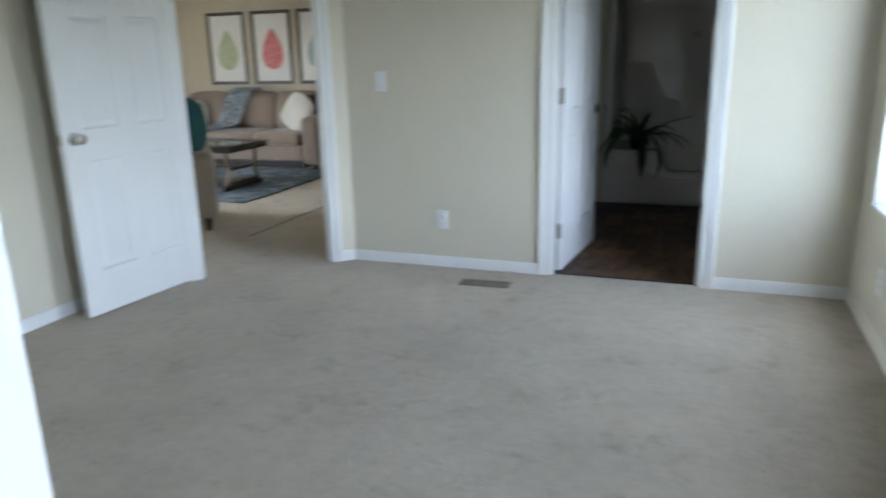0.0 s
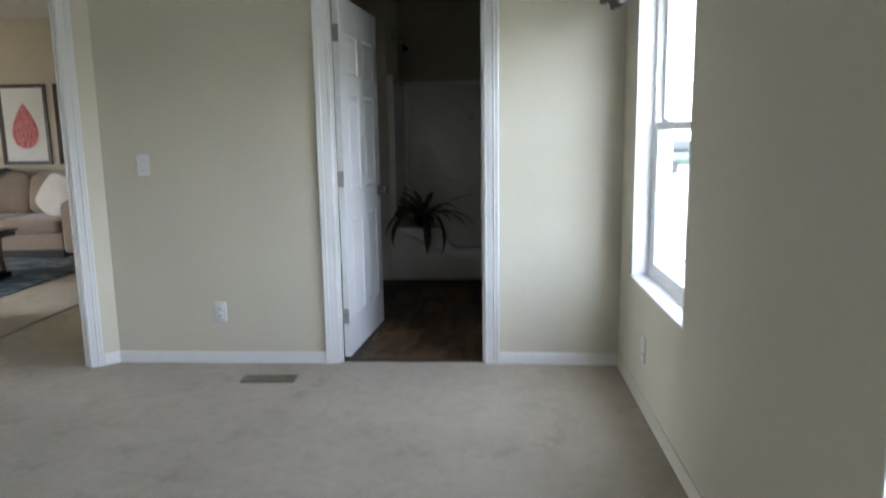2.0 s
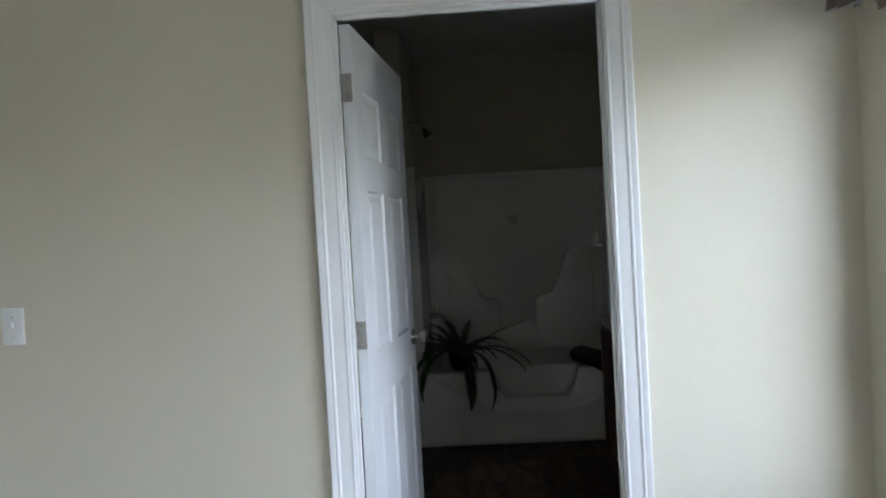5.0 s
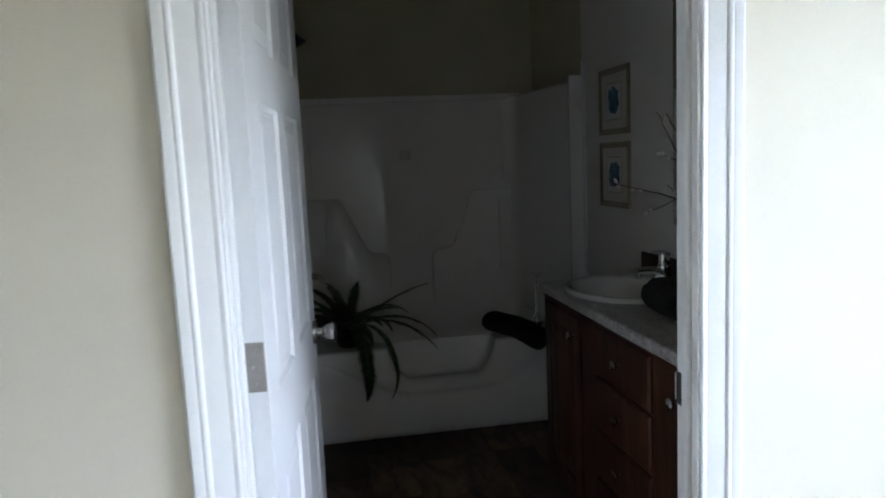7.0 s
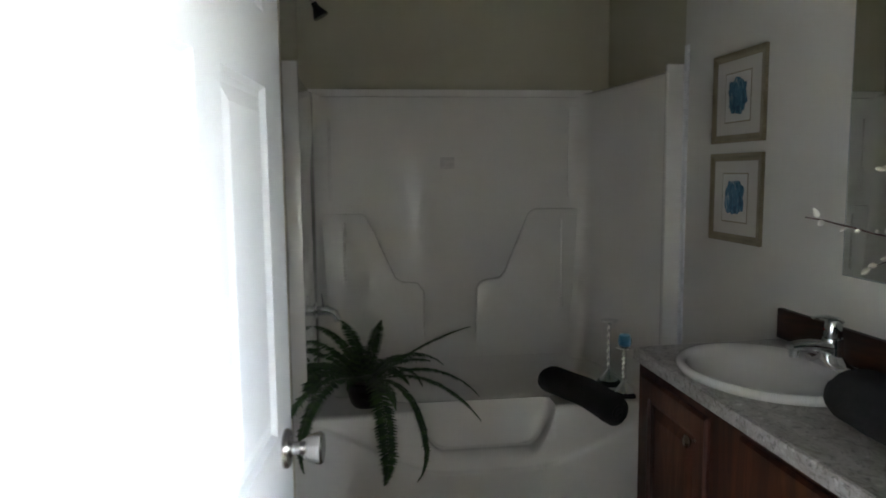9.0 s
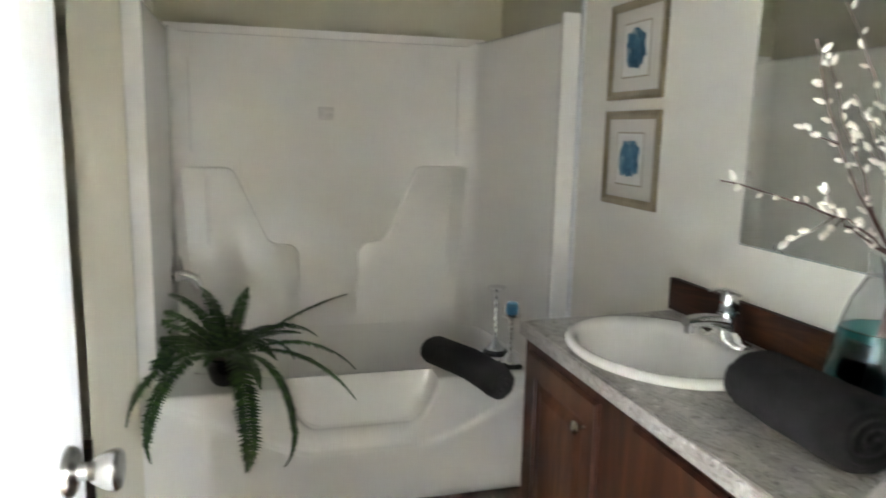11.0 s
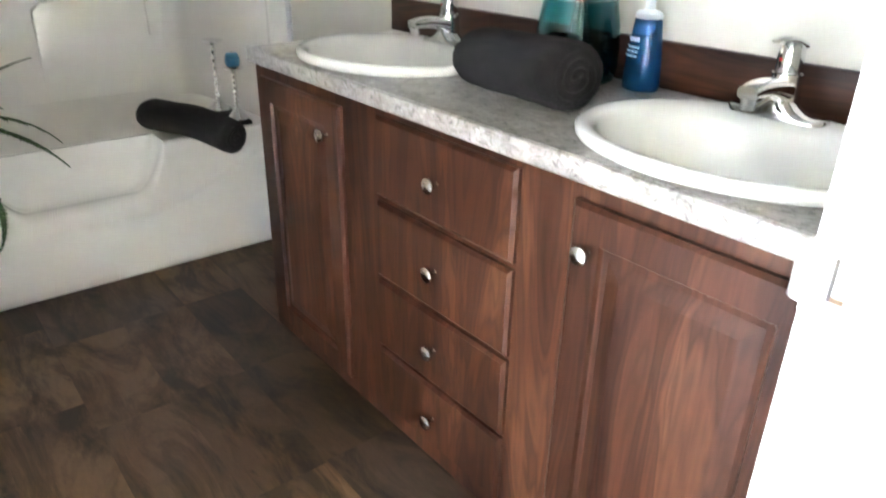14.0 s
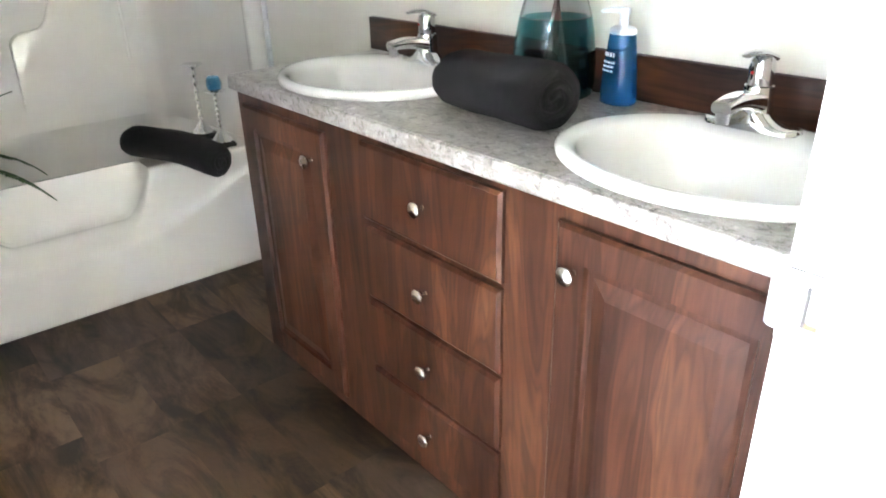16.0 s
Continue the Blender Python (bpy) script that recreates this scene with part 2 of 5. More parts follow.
BLACKFOOT = surface("black_wood_foot", (0.018, 0.015, 0.013), 0.2, 0.4)
DARKMETAL = surface("bronze_metal", (0.055, 0.045, 0.036), 0.2, 0.4, metal=0.6)
PALEWOOD = surface("brown_wood", (0.13, 0.095, 0.062), 0.2, 0.5, 4, 60, 0.15, stretch=(1, 1, 0.1))
TABLEGLASS = surface("polished_table_top", (0.06, 0.065, 0.06), 0.1, 0.06, coat=0.6)
TEALCLOTH = surface("teal_cloth", (0.02, 0.09, 0.10), 0.1, 0.9, 10, 260, 0.4)
PICFRAME = surface("dark_brown_frame", (0.045, 0.030, 0.022), 0.2, 0.35)
HOUSEW = surface("white_siding", (0.78, 0.78, 0.76), 0.03, 0.6, stretch=(0.1, 0.1, 6))
ROOFM = surface("grey_shingle", (0.42, 0.41, 0.40), 0.15, 0.85, 2, 20, 0.4)
GROUND = surface("pale_gravel", (0.12, 0.117, 0.096), 0.2, 0.95, 0.15, 3, 0.4)
HWIN = surface("grey_window", (0.20, 0.21, 0.22), 0.1, 0.3)
BARK = surface("bark", (0.06, 0.048, 0.036), 0.3, 0.95, 4, 30, 0.6)
TREELEAF = leaf_mat("tree_leaf", (0.042, 0.062, 0.034), (0.062, 0.092, 0.046))
CARPAINT = surface("dark_green_paint", (0.03, 0.055, 0.05), 0.05, 0.2, coat=0.6)
CARGLASS = surface("dark_car_glass", (0.02, 0.022, 0.024), 0.05, 0.06)
TYRE = surface("tyre_rubber", (0.02, 0.02, 0.02), 0.1, 0.85)


def throw_mat():
    m, nt, b = nodes_of("grey_throw")
    v = coords(nt)
    a = noise_tex(nt, v, 9, 3, 0.6, 1.5)
    nt.links.new(ramp(nt, a, ((0.35, (0.17, 0.21, 0.24)), (0.5, (0.38, 0.43, 0.46)), (0.62, (0.58, 0.61, 0.62)))), b.inputs["Base Color"])
    b.inputs["Roughness"].default_value = 0.95
    return m


def rug_mat():
    m, nt, b = nodes_of("blue_rug_pile")
    v = coords(nt)
    a = noise_tex(nt, v, 5, 4, 0.7, 1.2)
    nt.links.new(ramp(nt, a, ((0.35, (0.055, 0.09, 0.13)), (0.5, (0.12, 0.17, 0.21)), (0.65, (0.26, 0.29, 0.30)))), b.inputs["Base Color"])
    b.inputs["Roughness"].default_value = 0.95
    bump(nt, b, noise_tex(nt, v, 240, 2), 0.4, 0.004)
    return m


def art_mat(name, c1, c2, c3=None):
    m, nt, b = nodes_of(name)
    a = noise_tex(nt, coords(nt, (1, 1, 0.5)), 38, 5, 0.7, 1.0)
    nt.links.new(ramp(nt, a, ((0.36, c1), (0.56, c2), (0.68, c3 or c2))), b.inputs["Base Color"])
    b.inputs["Roughness"].default_value = 0.7
    return m


THROW, RUG = throw_mat(), rug_mat()
BLUEART = art_mat("blue_watercolour", (0.018, 0.065, 0.13), (0.075, 0.21, 0.31), (0.50, 0.54, 0.55))
CREAMMAT = surface("cream_mat_board", (0.69, 0.655, 0.59), 0.03, 0.8, 4, 150, 0.03)
GREENART = art_mat("green_watercolour", (0.33, 0.40, 0.20), (0.52, 0.58, 0.38), (0.62, 0.68, 0.52))
REDART = art_mat("red_watercolour", (0.46, 0.06, 0.07), (0.66, 0.24, 0.24), (0.74, 0.46, 0.45))
AQUAART = art_mat("aqua_watercolour", (0.16, 0.26, 0.29), (0.33, 0.44, 0.46))


# ---- mesh helpers ----
def finish(name, bm, material, parent=None, label="", angle=38, smooth=True):
    bmesh.ops.recalc_face_normals(bm, faces=bm.faces)
    me = bpy.data.meshes.new(name)
    bm.to_mesh(me)
    bm.free()
    for mt in (material if isinstance(material, (list, tuple)) else [material]):
        me.materials.append(mt)
    if smooth:
        me.polygons.foreach_set("use_smooth", [True] * len(me.polygons))
        me.set_sharp_from_angle(angle=radians(angle))
    ob = new(name, me)
    if parent is not None:
        ob.parent = parent
    if label:
        ob["label"] = label
    return ob


def part(name, bm, material, parent, label="", angle=38, smooth=True):
    return finish(name, bm, material, parent, label, angle, smooth)


def thing(name, m, label, category, group="", kind=""):
    ob = new(name)
    ob.empty_display_size = 0.1
    ob.matrix_world = m
    return tagged(ob, label, category, group, kind)


def structure(name, bm, material, label, category="", angle=38, smooth=True):
    return tagged(finish(name, bm, material, None, "", angle, smooth), label, category, "", "structure")


def box(bm, x0, x1, y0, y1, z0, z1, bev=0.0, seg=2):
    r = bmesh.ops.create_cube(bm, size=1, matrix=Matrix.Translation(((x0 + x1) / 2, (y0 + y1) / 2, (z0 + z1) / 2)) @ Matrix.Diagonal((abs(x1 - x0), abs(y1 - y0), abs(z1 - z0), 1)))
    if bev:
        es = list({e for v in r["verts"] for e in v.link_edges})
        bmesh.ops.bevel(bm, geom=es, offset=bev, segments=seg, profile=0.5, affect="EDGES")
    return bm


def nb():
    return bmesh.new()


def lathe(bm, prof, seg=28, m=Matrix(), sx=1.0, sy=1.0, close=True):
    rings = []
    for r, z in prof:
        if r < 1e-5:
            rings.append([bm.verts.new(m @ Vector((0, 0, z)))])
        else:
            rings.append([bm.verts.new(m @ Vector((sx * r * math.cos(2 * math.pi * i / seg), sy * r * math.sin(2 * math.pi * i / seg), z))) for i in range(seg)])
    for a, b in zip(rings, rings[1:]):
        for i in range(seg):
            j = (i + 1) % seg
            if len(a) == 1 and len(b) == 1:
                break
            if len(a) == 1:
                bm.faces.new((a[0], b[i], b[j]))
            elif len(b) == 1:
                bm.faces.new((a[i], a[j], b[0]))
            else:
                bm.faces.new((a[i], a[j], b[j], b[i]))
    if close:
        for ring in (rings[0], rings[-1]):
            if len(ring) > 2:
                bm.faces.new(ring)
    return bm


def tube(bm, pts, rad, seg=8, flat=1.0):
    pts = [Vector(p) for p in pts]
    rad = rad if isinstance(rad, (list, tuple)) else [rad] * len(pts)
    rings = []
    ref = Vector((0, 0, 1))
    for i, p in enumerate(pts):
        d = (pts[min(i + 1, len(pts) - 1)] - pts[max(i - 1, 0)]).normalized()
        if abs(d.dot(ref)) > 0.95:
            ref = Vector((1, 0, 0)) if abs(d.x) < 0.9 else Vector((0, 1, 0))
        u = d.cross(ref).normalized()
        w = u.cross(d).normalized()
        rings.append([bm.verts.new(p + rad[i] * (u * math.cos(2 * math.pi * k / seg) + flat * w * math.sin(2 * math.pi * k / seg))) for k in range(seg)])
    for a, b in zip(rings, rings[1:]):
        for k in range(seg):
            j = (k + 1) % seg
            bm.faces.new((a[k], a[j], b[j], b[k]))
    bm.faces.new(rings[0][::-1])
    bm.faces.new(rings[-1])
    return bm


def prism(bm, poly, lo, hi, axis="y", bev=0.0):
    """A polygon given in the two other axes, drawn out along axis."""
    def at(a, b, c):
        return {"y": (a, c, b), "x": (c, a, b), "z": (a, b, c)}[axis]
    v0 = [bm.verts.new(at(a, b, lo)) for a, b in poly]
    v1 = [bm.verts.new(at(a, b, hi)) for a, b in poly]
    f = [bm.faces.new(v0), bm.faces.new(v1[::-1])]
    n = len(poly)
    for i in range(n):
        f.append(bm.faces.new((v0[i], v1[i], v1[(i + 1) % n], v0[(i + 1) % n])))
    bmesh.ops.recalc_face_normals(bm, faces=f)
    if bev:
        bmesh.ops.bevel(bm, geom=list({e for x in f for e in x.edges}), offset=bev, segments=2, profile=0.5, affect="EDGES")
    return bm


def smooth01(a, b, x):
    t = max(0.0, min(1.0, (x - a) / (b - a)))
    return t * t * (3 - 2 * t)


def cushion(bm, x0, x1, y0, y1, z0, z1, r=0.06, puff=0.03):
    """A padded block with soft edges and a swollen middle."""
    cx, cy, cz = (x0 + x1) / 2, (y0 + y1) / 2, (z0 + z1) / 2
    hx, hy, hz = (x1 - x0) / 2, (y1 - y0) / 2, (z1 - z0) / 2
    t = bmesh.new()
    bmesh.ops.create_cube(t, size=2)
    bmesh.ops.subdivide_edges(t, edges=t.edges, cuts=7, use_grid_fill=True)
    for v in t.verts:
        p = Vector((v.co.x * hx, v.co.y * hy, v.co.z * hz))
        q = Vector((max(-hx + r, min(hx - r, p.x)), max(-hy + r, min(hy - r, p.y)), max(-hz + r, min(hz - r, p.z))))
        d = p - q
        if d.length > 1e-6:
            p = q + d.normalized() * r
        k = (1 - v.co.x ** 2) * (1 - v.co.y ** 2) + (1 - v.co.x ** 2) * (1 - v.co.z ** 2) + (1 - v.co.y ** 2) * (1 - v.co.z ** 2)
        p += p.normalized() * puff * k
        v.co = Vector((cx, cy, cz)) + p
    me = bpy.data.meshes.new("tmp")
    t.to_mesh(me)
    t.free()
    bm.from_mesh(me)
    bpy.data.meshes.remove(me)
    return bm


# ---- structure ----
CEIL_Z = 2.62
DIAG = Vector((-0.731, -0.682, 0))
DIAG_A = Vector((-1.316, 0, 0))
DIAG_M = Matrix.Translation(DIAG_A) @ Matrix.Rotation(math.atan2(DIAG.y, DIAG.x), 4, "Z")

bm = nb()
box(bm, -7.2, 1.7, -5.3, 0.045, -0.06, 0)
box(bm, -7.2, -1.36, 0.045, 4.3, -0.06, 0)
carpet_floor = structure("floor", bm, CARPET, "beige cut-pile carpet, slightly matted and stained", "floor", smooth=False)

bm = nb()
box(bm, -1.36, 1.7, 0.045, 3.2, -0.06, -0.004)
bath_floor = structure("floor_bathroom", bm, GROUT, "dark brown wood-look vinyl plank floor", "floor", smooth=False)

bm = nb()
box(bm, -7.2, 1.75, -5.3, 4.3, CEIL_Z, CEIL_Z + 0.1)
structure("ceiling", bm, CEIL, "flat white textured ceiling", "ceiling", smooth=False)

# wall between bedroom and bathroom
WT = 0.068
OX0, OX1, OZ = -0.024, 0.787, 2.025
bm = nb()
box(bm, -1.316, OX0 - 0.018, 0, WT, 0, CEIL_Z)
box(bm, OX1 + 0.018, 1.525, 0, WT, 0, CEIL_Z)
box(bm, OX0 - 0.018, OX1 + 0.018, 0, WT, OZ + 0.018, CEIL_Z)
structure("wall_north", bm, WALL, "cream panelled wall around the bathroom doorway", "wall", smooth=False)

# outer wall with two windows
W1, W2, WZ = (-1.25, -0.31), (-3.505, -2.565), (0.56, 2.03)
bm = nb()
ys = [-5.3, W2[0], W2[1], W1[0], W1[1], 0.0]
for i in range(5):
    if i in (1, 3):
        box(bm, 1.525, 1.70, ys[i], ys[i + 1], 0, WZ[0])
        box(bm, 1.525, 1.70, ys[i], ys[i + 1], WZ[1], CEIL_Z)
    else:
        box(bm, 1.525, 1.70, ys[i], ys[i + 1], 0, CEIL_Z)
structure("wall_east", bm, WALL, "cream panelled outer wall with two windows", "wall", smooth=False)
bm = nb()
box(bm, 1.455, 1.70, WT, 2.245, 0, CEIL_Z)
structure("wall_bath_east", bm, BATHWALL, "off-white panelled bathroom wall behind the vanity", "wall", smooth=False)

# wall at the near end, with the doorway the walk starts in
SX0, SX1, SY = 0.30, 1.065, -3.62
bm = nb()
box(bm, -2.3, SX0 - 0.018, SY - 0.1, SY, 0, CEIL_Z)
box(bm, SX1 + 0.018, 1.525, SY - 0.1, SY, 0, CEIL_Z)
box(bm, SX0 - 0.018, SX1 + 0.018, SY - 0.1, SY, 2.043, CEIL_Z)
structure("wall_south", bm, WALL, "cream panelled wall with an open doorway", "wall", smooth=False)
bm = nb()
box(bm, -0.4, -0.3, -5.2, SY - 0.1, 0, CEIL_Z)
box(bm, -0.4, 1.525, -5.3, -5.2, 0, CEIL_Z)
structure("wall_passage", bm, WALL, "plain cream passage wall", "wall", smooth=False)

# side wall, then the angled wall with the living room doorway
bm = nb()
box(bm, -2.4, -2.3, -5.3, -0.92, 0, CEIL_Z)
structure("wall_west", bm, WALL, "plain cream bedroom wall", "wall", smooth=False)
DT0, DT1, DLEN = 0.165, 0.95, 1.346
bm = nb()
box(bm, 0.0, DT0 - 0.018, -0.1, 0, 0, CEIL_Z)
box(bm, DT1 + 0.018, DLEN, -0.1, 0, 0, CEIL_Z)
box(bm, DT0 - 0.018, DT1 + 0.018, -0.1, 0, 2.043, CEIL_Z)
ob = structure("wall_angled", bm, WALL, "cream angled corner wall with the living room doorway", "wall", smooth=False)
ob.matrix_world = DIAG_M

# living room shell
bm = nb()
box(bm, -7.2, -1.36, 4.2, 4.3, 0, CEIL_Z)
structure("wall_living_north", bm, surface("tan_wall", (0.52, 0.46, 0.34), 0.03, 0.65, 1.2, 200, 0.06), "tan living room wall behind the sofa", "wall", smooth=False)
bm = nb()
box(bm, -7.2, -7.1, -5.3, -0.2, 0, CEIL_Z)
box(bm, -7.2, -7.1, 1.4, 4.2, 0, CEIL_Z)
box(bm, -7.2, -7.1, -0.2, 1.4, 0, 0.55)
box(bm, -7.2, -7.1, -0.2, 1.4, 2.05, CEIL_Z)
structure("wall_living_west", bm, WALL, "plain living room wall with an added, unseen window opening", "wall", smooth=False)
bm = nb()
box(bm, -7.1, -2.4, -5.3, -5.2, 0, CEIL_Z)
structure("wall_living_south", bm, WALL, "plain living room end wall", "wall", smooth=False)
# bathroom west and back walls
bm = nb()
box(bm, -1.41, -0.85, WT, 4.2, 0, CEIL_Z)
structure("wall_bath_west", bm, surface("olive_wall", (0.70, 0.665, 0.55), 0.03, 0.65, 1.2, 200, 0.06), "olive cream bathroom wall hung with decor", "wall", smooth=False)
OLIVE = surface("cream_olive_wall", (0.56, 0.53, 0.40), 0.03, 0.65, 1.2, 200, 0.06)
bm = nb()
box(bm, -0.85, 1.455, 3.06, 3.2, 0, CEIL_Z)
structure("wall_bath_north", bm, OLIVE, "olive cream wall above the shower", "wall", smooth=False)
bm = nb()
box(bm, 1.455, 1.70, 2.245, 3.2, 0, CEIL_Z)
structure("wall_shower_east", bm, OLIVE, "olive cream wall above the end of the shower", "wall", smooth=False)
bm = nb()
box(bm, 1.4435, 1.4548, 2.205, 2.2305, 0.0, 1.83, 0.003)
structure("trim", bm, TRIM, "narrow white batten beside the shower surround", "trim")
bm = nb()
box(bm, -0.185, -0.037, 2.25, 3.06, 0, CEIL_Z)
structure("wall_partition", bm, WALL, "pale cream partition beside the shower", "wall", smooth=False)


# baseboards
def baseboard(name, x0, y0, x1, y1, h=0.066, t=0.011, label="narrow white baseboard", material=None):
    d = Vector((x1 - x0, y1 - y0, 0))
    n = d.length
    b = prism(nb(), [(0, 0), (t, 0), (t, h - 0.012), (t * 0.4, h), (0, h)], 0, n, "x")
    ob = structure(name, b, material or TRIM, label, "baseboard")
    a = math.atan2(d.y, d.x)
    ob.matrix_world = Matrix.Translation((x0, y0, 0)) @ Matrix.Rotation(a, 4, "Z")
    return ob


baseboard("baseboard", -0.108, 0.0, -1.316, 0.0)
baseboard("baseboard", 1.513, 0.0, 0.871, 0.0)
baseboard("baseboard", 1.525, SY, 1.525, 0.0, label="narrow cream baseboard under the windows", material=surface("cream_trim", (0.71, 0.685, 0.60), 0.03, 0.45, 2, 200, 0.03))
baseboard("baseboard", -2.3, -0.93, -2.3, SY)
p0, p1 = DIAG_A, DIAG_A + DIAG * (DT0 - 0.078)
baseboard("baseboard", p0.x, p0.y, p1.x, p1.y)
p0, p1 = DIAG_A + DIAG * (DT1 + 0.078), DIAG_A + DIAG * DLEN
baseboard("baseboard", p0.x, p0.y, p1.x, p1.y)
baseboard("baseboard", -2.3, SY, SX0 - 0.08, SY)
baseboard("baseboard", -1.36, 4.2, -7.1, 4.2)


# ---- doors ----
def casing_poly(w):
    """Section of a moulded casing: across the width from the inner edge, and proud of the wall."""
    return [(0, 0), (0, 0.007), (0.003, 0.0085), (0.008, 0.0085), (0.011, 0.0078), (0.014, 0.0088), (w - 0.033, 0.0122), (w - 0.029, 0.0158), (w - 0.025, 0.0168), (w - 0.021, 0.0155), (w - 0.017, 0.0172), (w - 0.004, 0.018), (w - 0.001, 0.0165), (w, 0.013), (w, 0)]


def casing(parent, x0, x1, top, face, out, width=0.068):
    """Two moulded legs and a head round an opening, on the plane y = face, proud towards out."""
    pol = casing_poly(width)
    w = pol[-1][0]
    for side, e in ((-1, x0), (1, x1)):
        b = nb()
        lo = [b.verts.new((e + side * a, face + out * d, 0)) for a, d in pol]
        hi = [b.verts.new((e + side * a, face + out * d, top + a)) for a, d in pol]
        n = len(pol)
        for i in range(n):
            b.faces.new((lo[i], lo[(i + 1) % n], hi[(i + 1) % n], hi[i]))
        b.faces.new(lo)
        b.faces.new(hi)
        part("casing", b, TRIM, parent, angle=20)
    b = nb()
    lo = [b.verts.new((x0 - a, face + out * d, top + a)) for a, d in pol]
    hi = [b.verts.new((x1 + a, face + out * d, top + a)) for a, d in pol]
    n = len(pol)
    for i in range(n):
        b.faces.new((lo[i], lo[(i + 1) % n], hi[(i + 1) % n], hi[i]))
    b.faces.new(lo)
    b.faces.new(hi)
    part("casing_head", b, TRIM, parent, angle=20)


def door_frame(name, m, x0, x1, top, y0, y1, stop, label, back=True, width=0.068):
    """Jambs, stops and casings round an opening that runs from y0 to y1 through its wall."""
    d = thing(name, m, label, "door frame", kind="structure")
    for a, b_ in ((x0 - 0.018, x0), (x1, x1 + 0.018)):
        part("jamb", box(nb(), a, b_, y0 - 0.003, y1 + 0.003, 0, top, 0.001, 1), TRIM, d)
    part("head_jamb", box(nb(), x0 - 0.018, x1 + 0.018, y0 - 0.003, y1 + 0.003, top, top + 0.018, 0.001, 1), TRIM, d)
    s0, s1 = stop
    for a, b_ in ((x0, x0 + 0.011), (x1 - 0.011, x1)):
        part("door_stop", box(nb(), a, b_, s0, s1, 0, top - 0.011, 0.002), TRIM, d)
    part("door_stop", box(nb(), x0, x1, s0, s1, top - 0.011, top, 0.002), TRIM, d)
    casing(d, x0 - 0.006, x1 + 0.006, top + 0.006, y0, -1, width)
    if back:
        casing(d, x0 - 0.006, x1 + 0.006, top + 0.006, y1, 1, width)
    return d


def knob_profile():
    return [(0.0, 0.0), (0.033, 0.0), (0.033, 0.004), (0.030, 0.009), (0.016, 0.011), (0.012, 0.014), (0.011, 0.026), (0.016, 0.032), (0.022, 0.041), (0.0265, 0.053), (0.027, 0.060), (0.024, 0.064), (0.012, 0.066), (0.0, 0.0665)]


def panel_door(name, m, width, height, label, hinges=(0.25, 1.035, 1.82), t=0.035, hinge_face=True):
    """Six-panel leaf: hinge edge at x = 0, width along x, thickness 0..t along y."""
    d = thing(name, m, label, "door")
    st, ce = 0.115, 0.10
    rows = [(0.235, 0.80), (0.955, 1.50), (1.61, 1.83)]
    cols = [(st, (width - ce) / 2), ((width + ce) / 2, width - st)]
    b = nb()
    rec = 0.010
    box(b, 0.003, width - 0.003, rec, t - rec, 0.013, height - 0.003)
    zz = [0.01] + [z for r in rows for z in r] + [height]
    for y0, y1 in ((0, rec), (t - rec, t)):
        for x0, x1 in ((0, st), (cols[0][1], cols[1][0]), (width - st, width)):
            box(b, x0, x1, y0, y1, 0.01, height)
        for i in range(0, len(zz), 2):
            for x0, x1 in cols:
                box(b, x0, x1, y0, y1, zz[i], zz[i + 1])
    for x0, x1 in ((0, 0.003), (width - 0.003, width)):
        box(b, x0, x1, rec, t - rec, 0.01, height)
    leaf = part("leaf", b, DOORW, d, smooth=False)
    for x0, x1 in cols:
        for z0, z1 in rows:
            for ya, s in ((rec, -1), (t - rec, 1)):
                b = nb()
                for k, (ins, dep) in enumerate(((0.0, 0.0095), (0.007, 0.002), (0.017, 0.001), (0.040, 0.008))):
                    ring = [b.verts.new((x, ya + s * dep, z)) for x, z in ((x0 + ins, z0 + ins), (x1 - ins, z0 + ins), (x1 - ins, z1 - ins), (x0 + ins, z1 - ins))]
                    if k:
                        for i in range(4):
                            b.faces.new((prev[i], prev[(i + 1) % 4], ring[(i + 1) % 4], ring[i]))
                    prev = ring
                b.faces.new(prev)
                part("panel", b, DOORW, leaf, smooth=False)
    for ya, s in ((0, -1), (t, 1)):
        rot = Matrix.Translation((width - 0.062, ya, 0.915)) @ Matrix.Rotation(radians(90 if s < 0 else -90), 4, "X")
        part("knob", lathe(nb(), knob_profile(), 26, rot), NICKEL, d, "satin nickel round knob")
    part("latch_plate", box(nb(), width, width + 0.0015, 0.006, t - 0.006, 0.887, 0.943), NICKEL, d)
    for z in hinges:
        h = part("hinge", box(nb(), -0.0025, 0, 0.002, t + 0.004, z - 0.0445, z + 0.0445, 0.0008, 1), BRASSY, d, "dull steel butt hinge")
        part("hinge_pin", lathe(nb(), [(0.0055, -0.0445), (0.0055, 0.0445)], 10, Matrix.Translation((-0.006, t + 0.004, z))), BRASSY, h)
        for k in (-0.03, 0.0, 0.03):
            part("screw", lathe(nb(), [(0.0, 0), (0.0035, 0.0003), (0.0, 0.0012)], 8, Matrix.Translation((-0.0025, 0.016 + (0.006 if k == 0 else 0), z + k)) @ Matrix.Rotation(radians(-90), 4, "Y")), NICKEL, h)
    return d


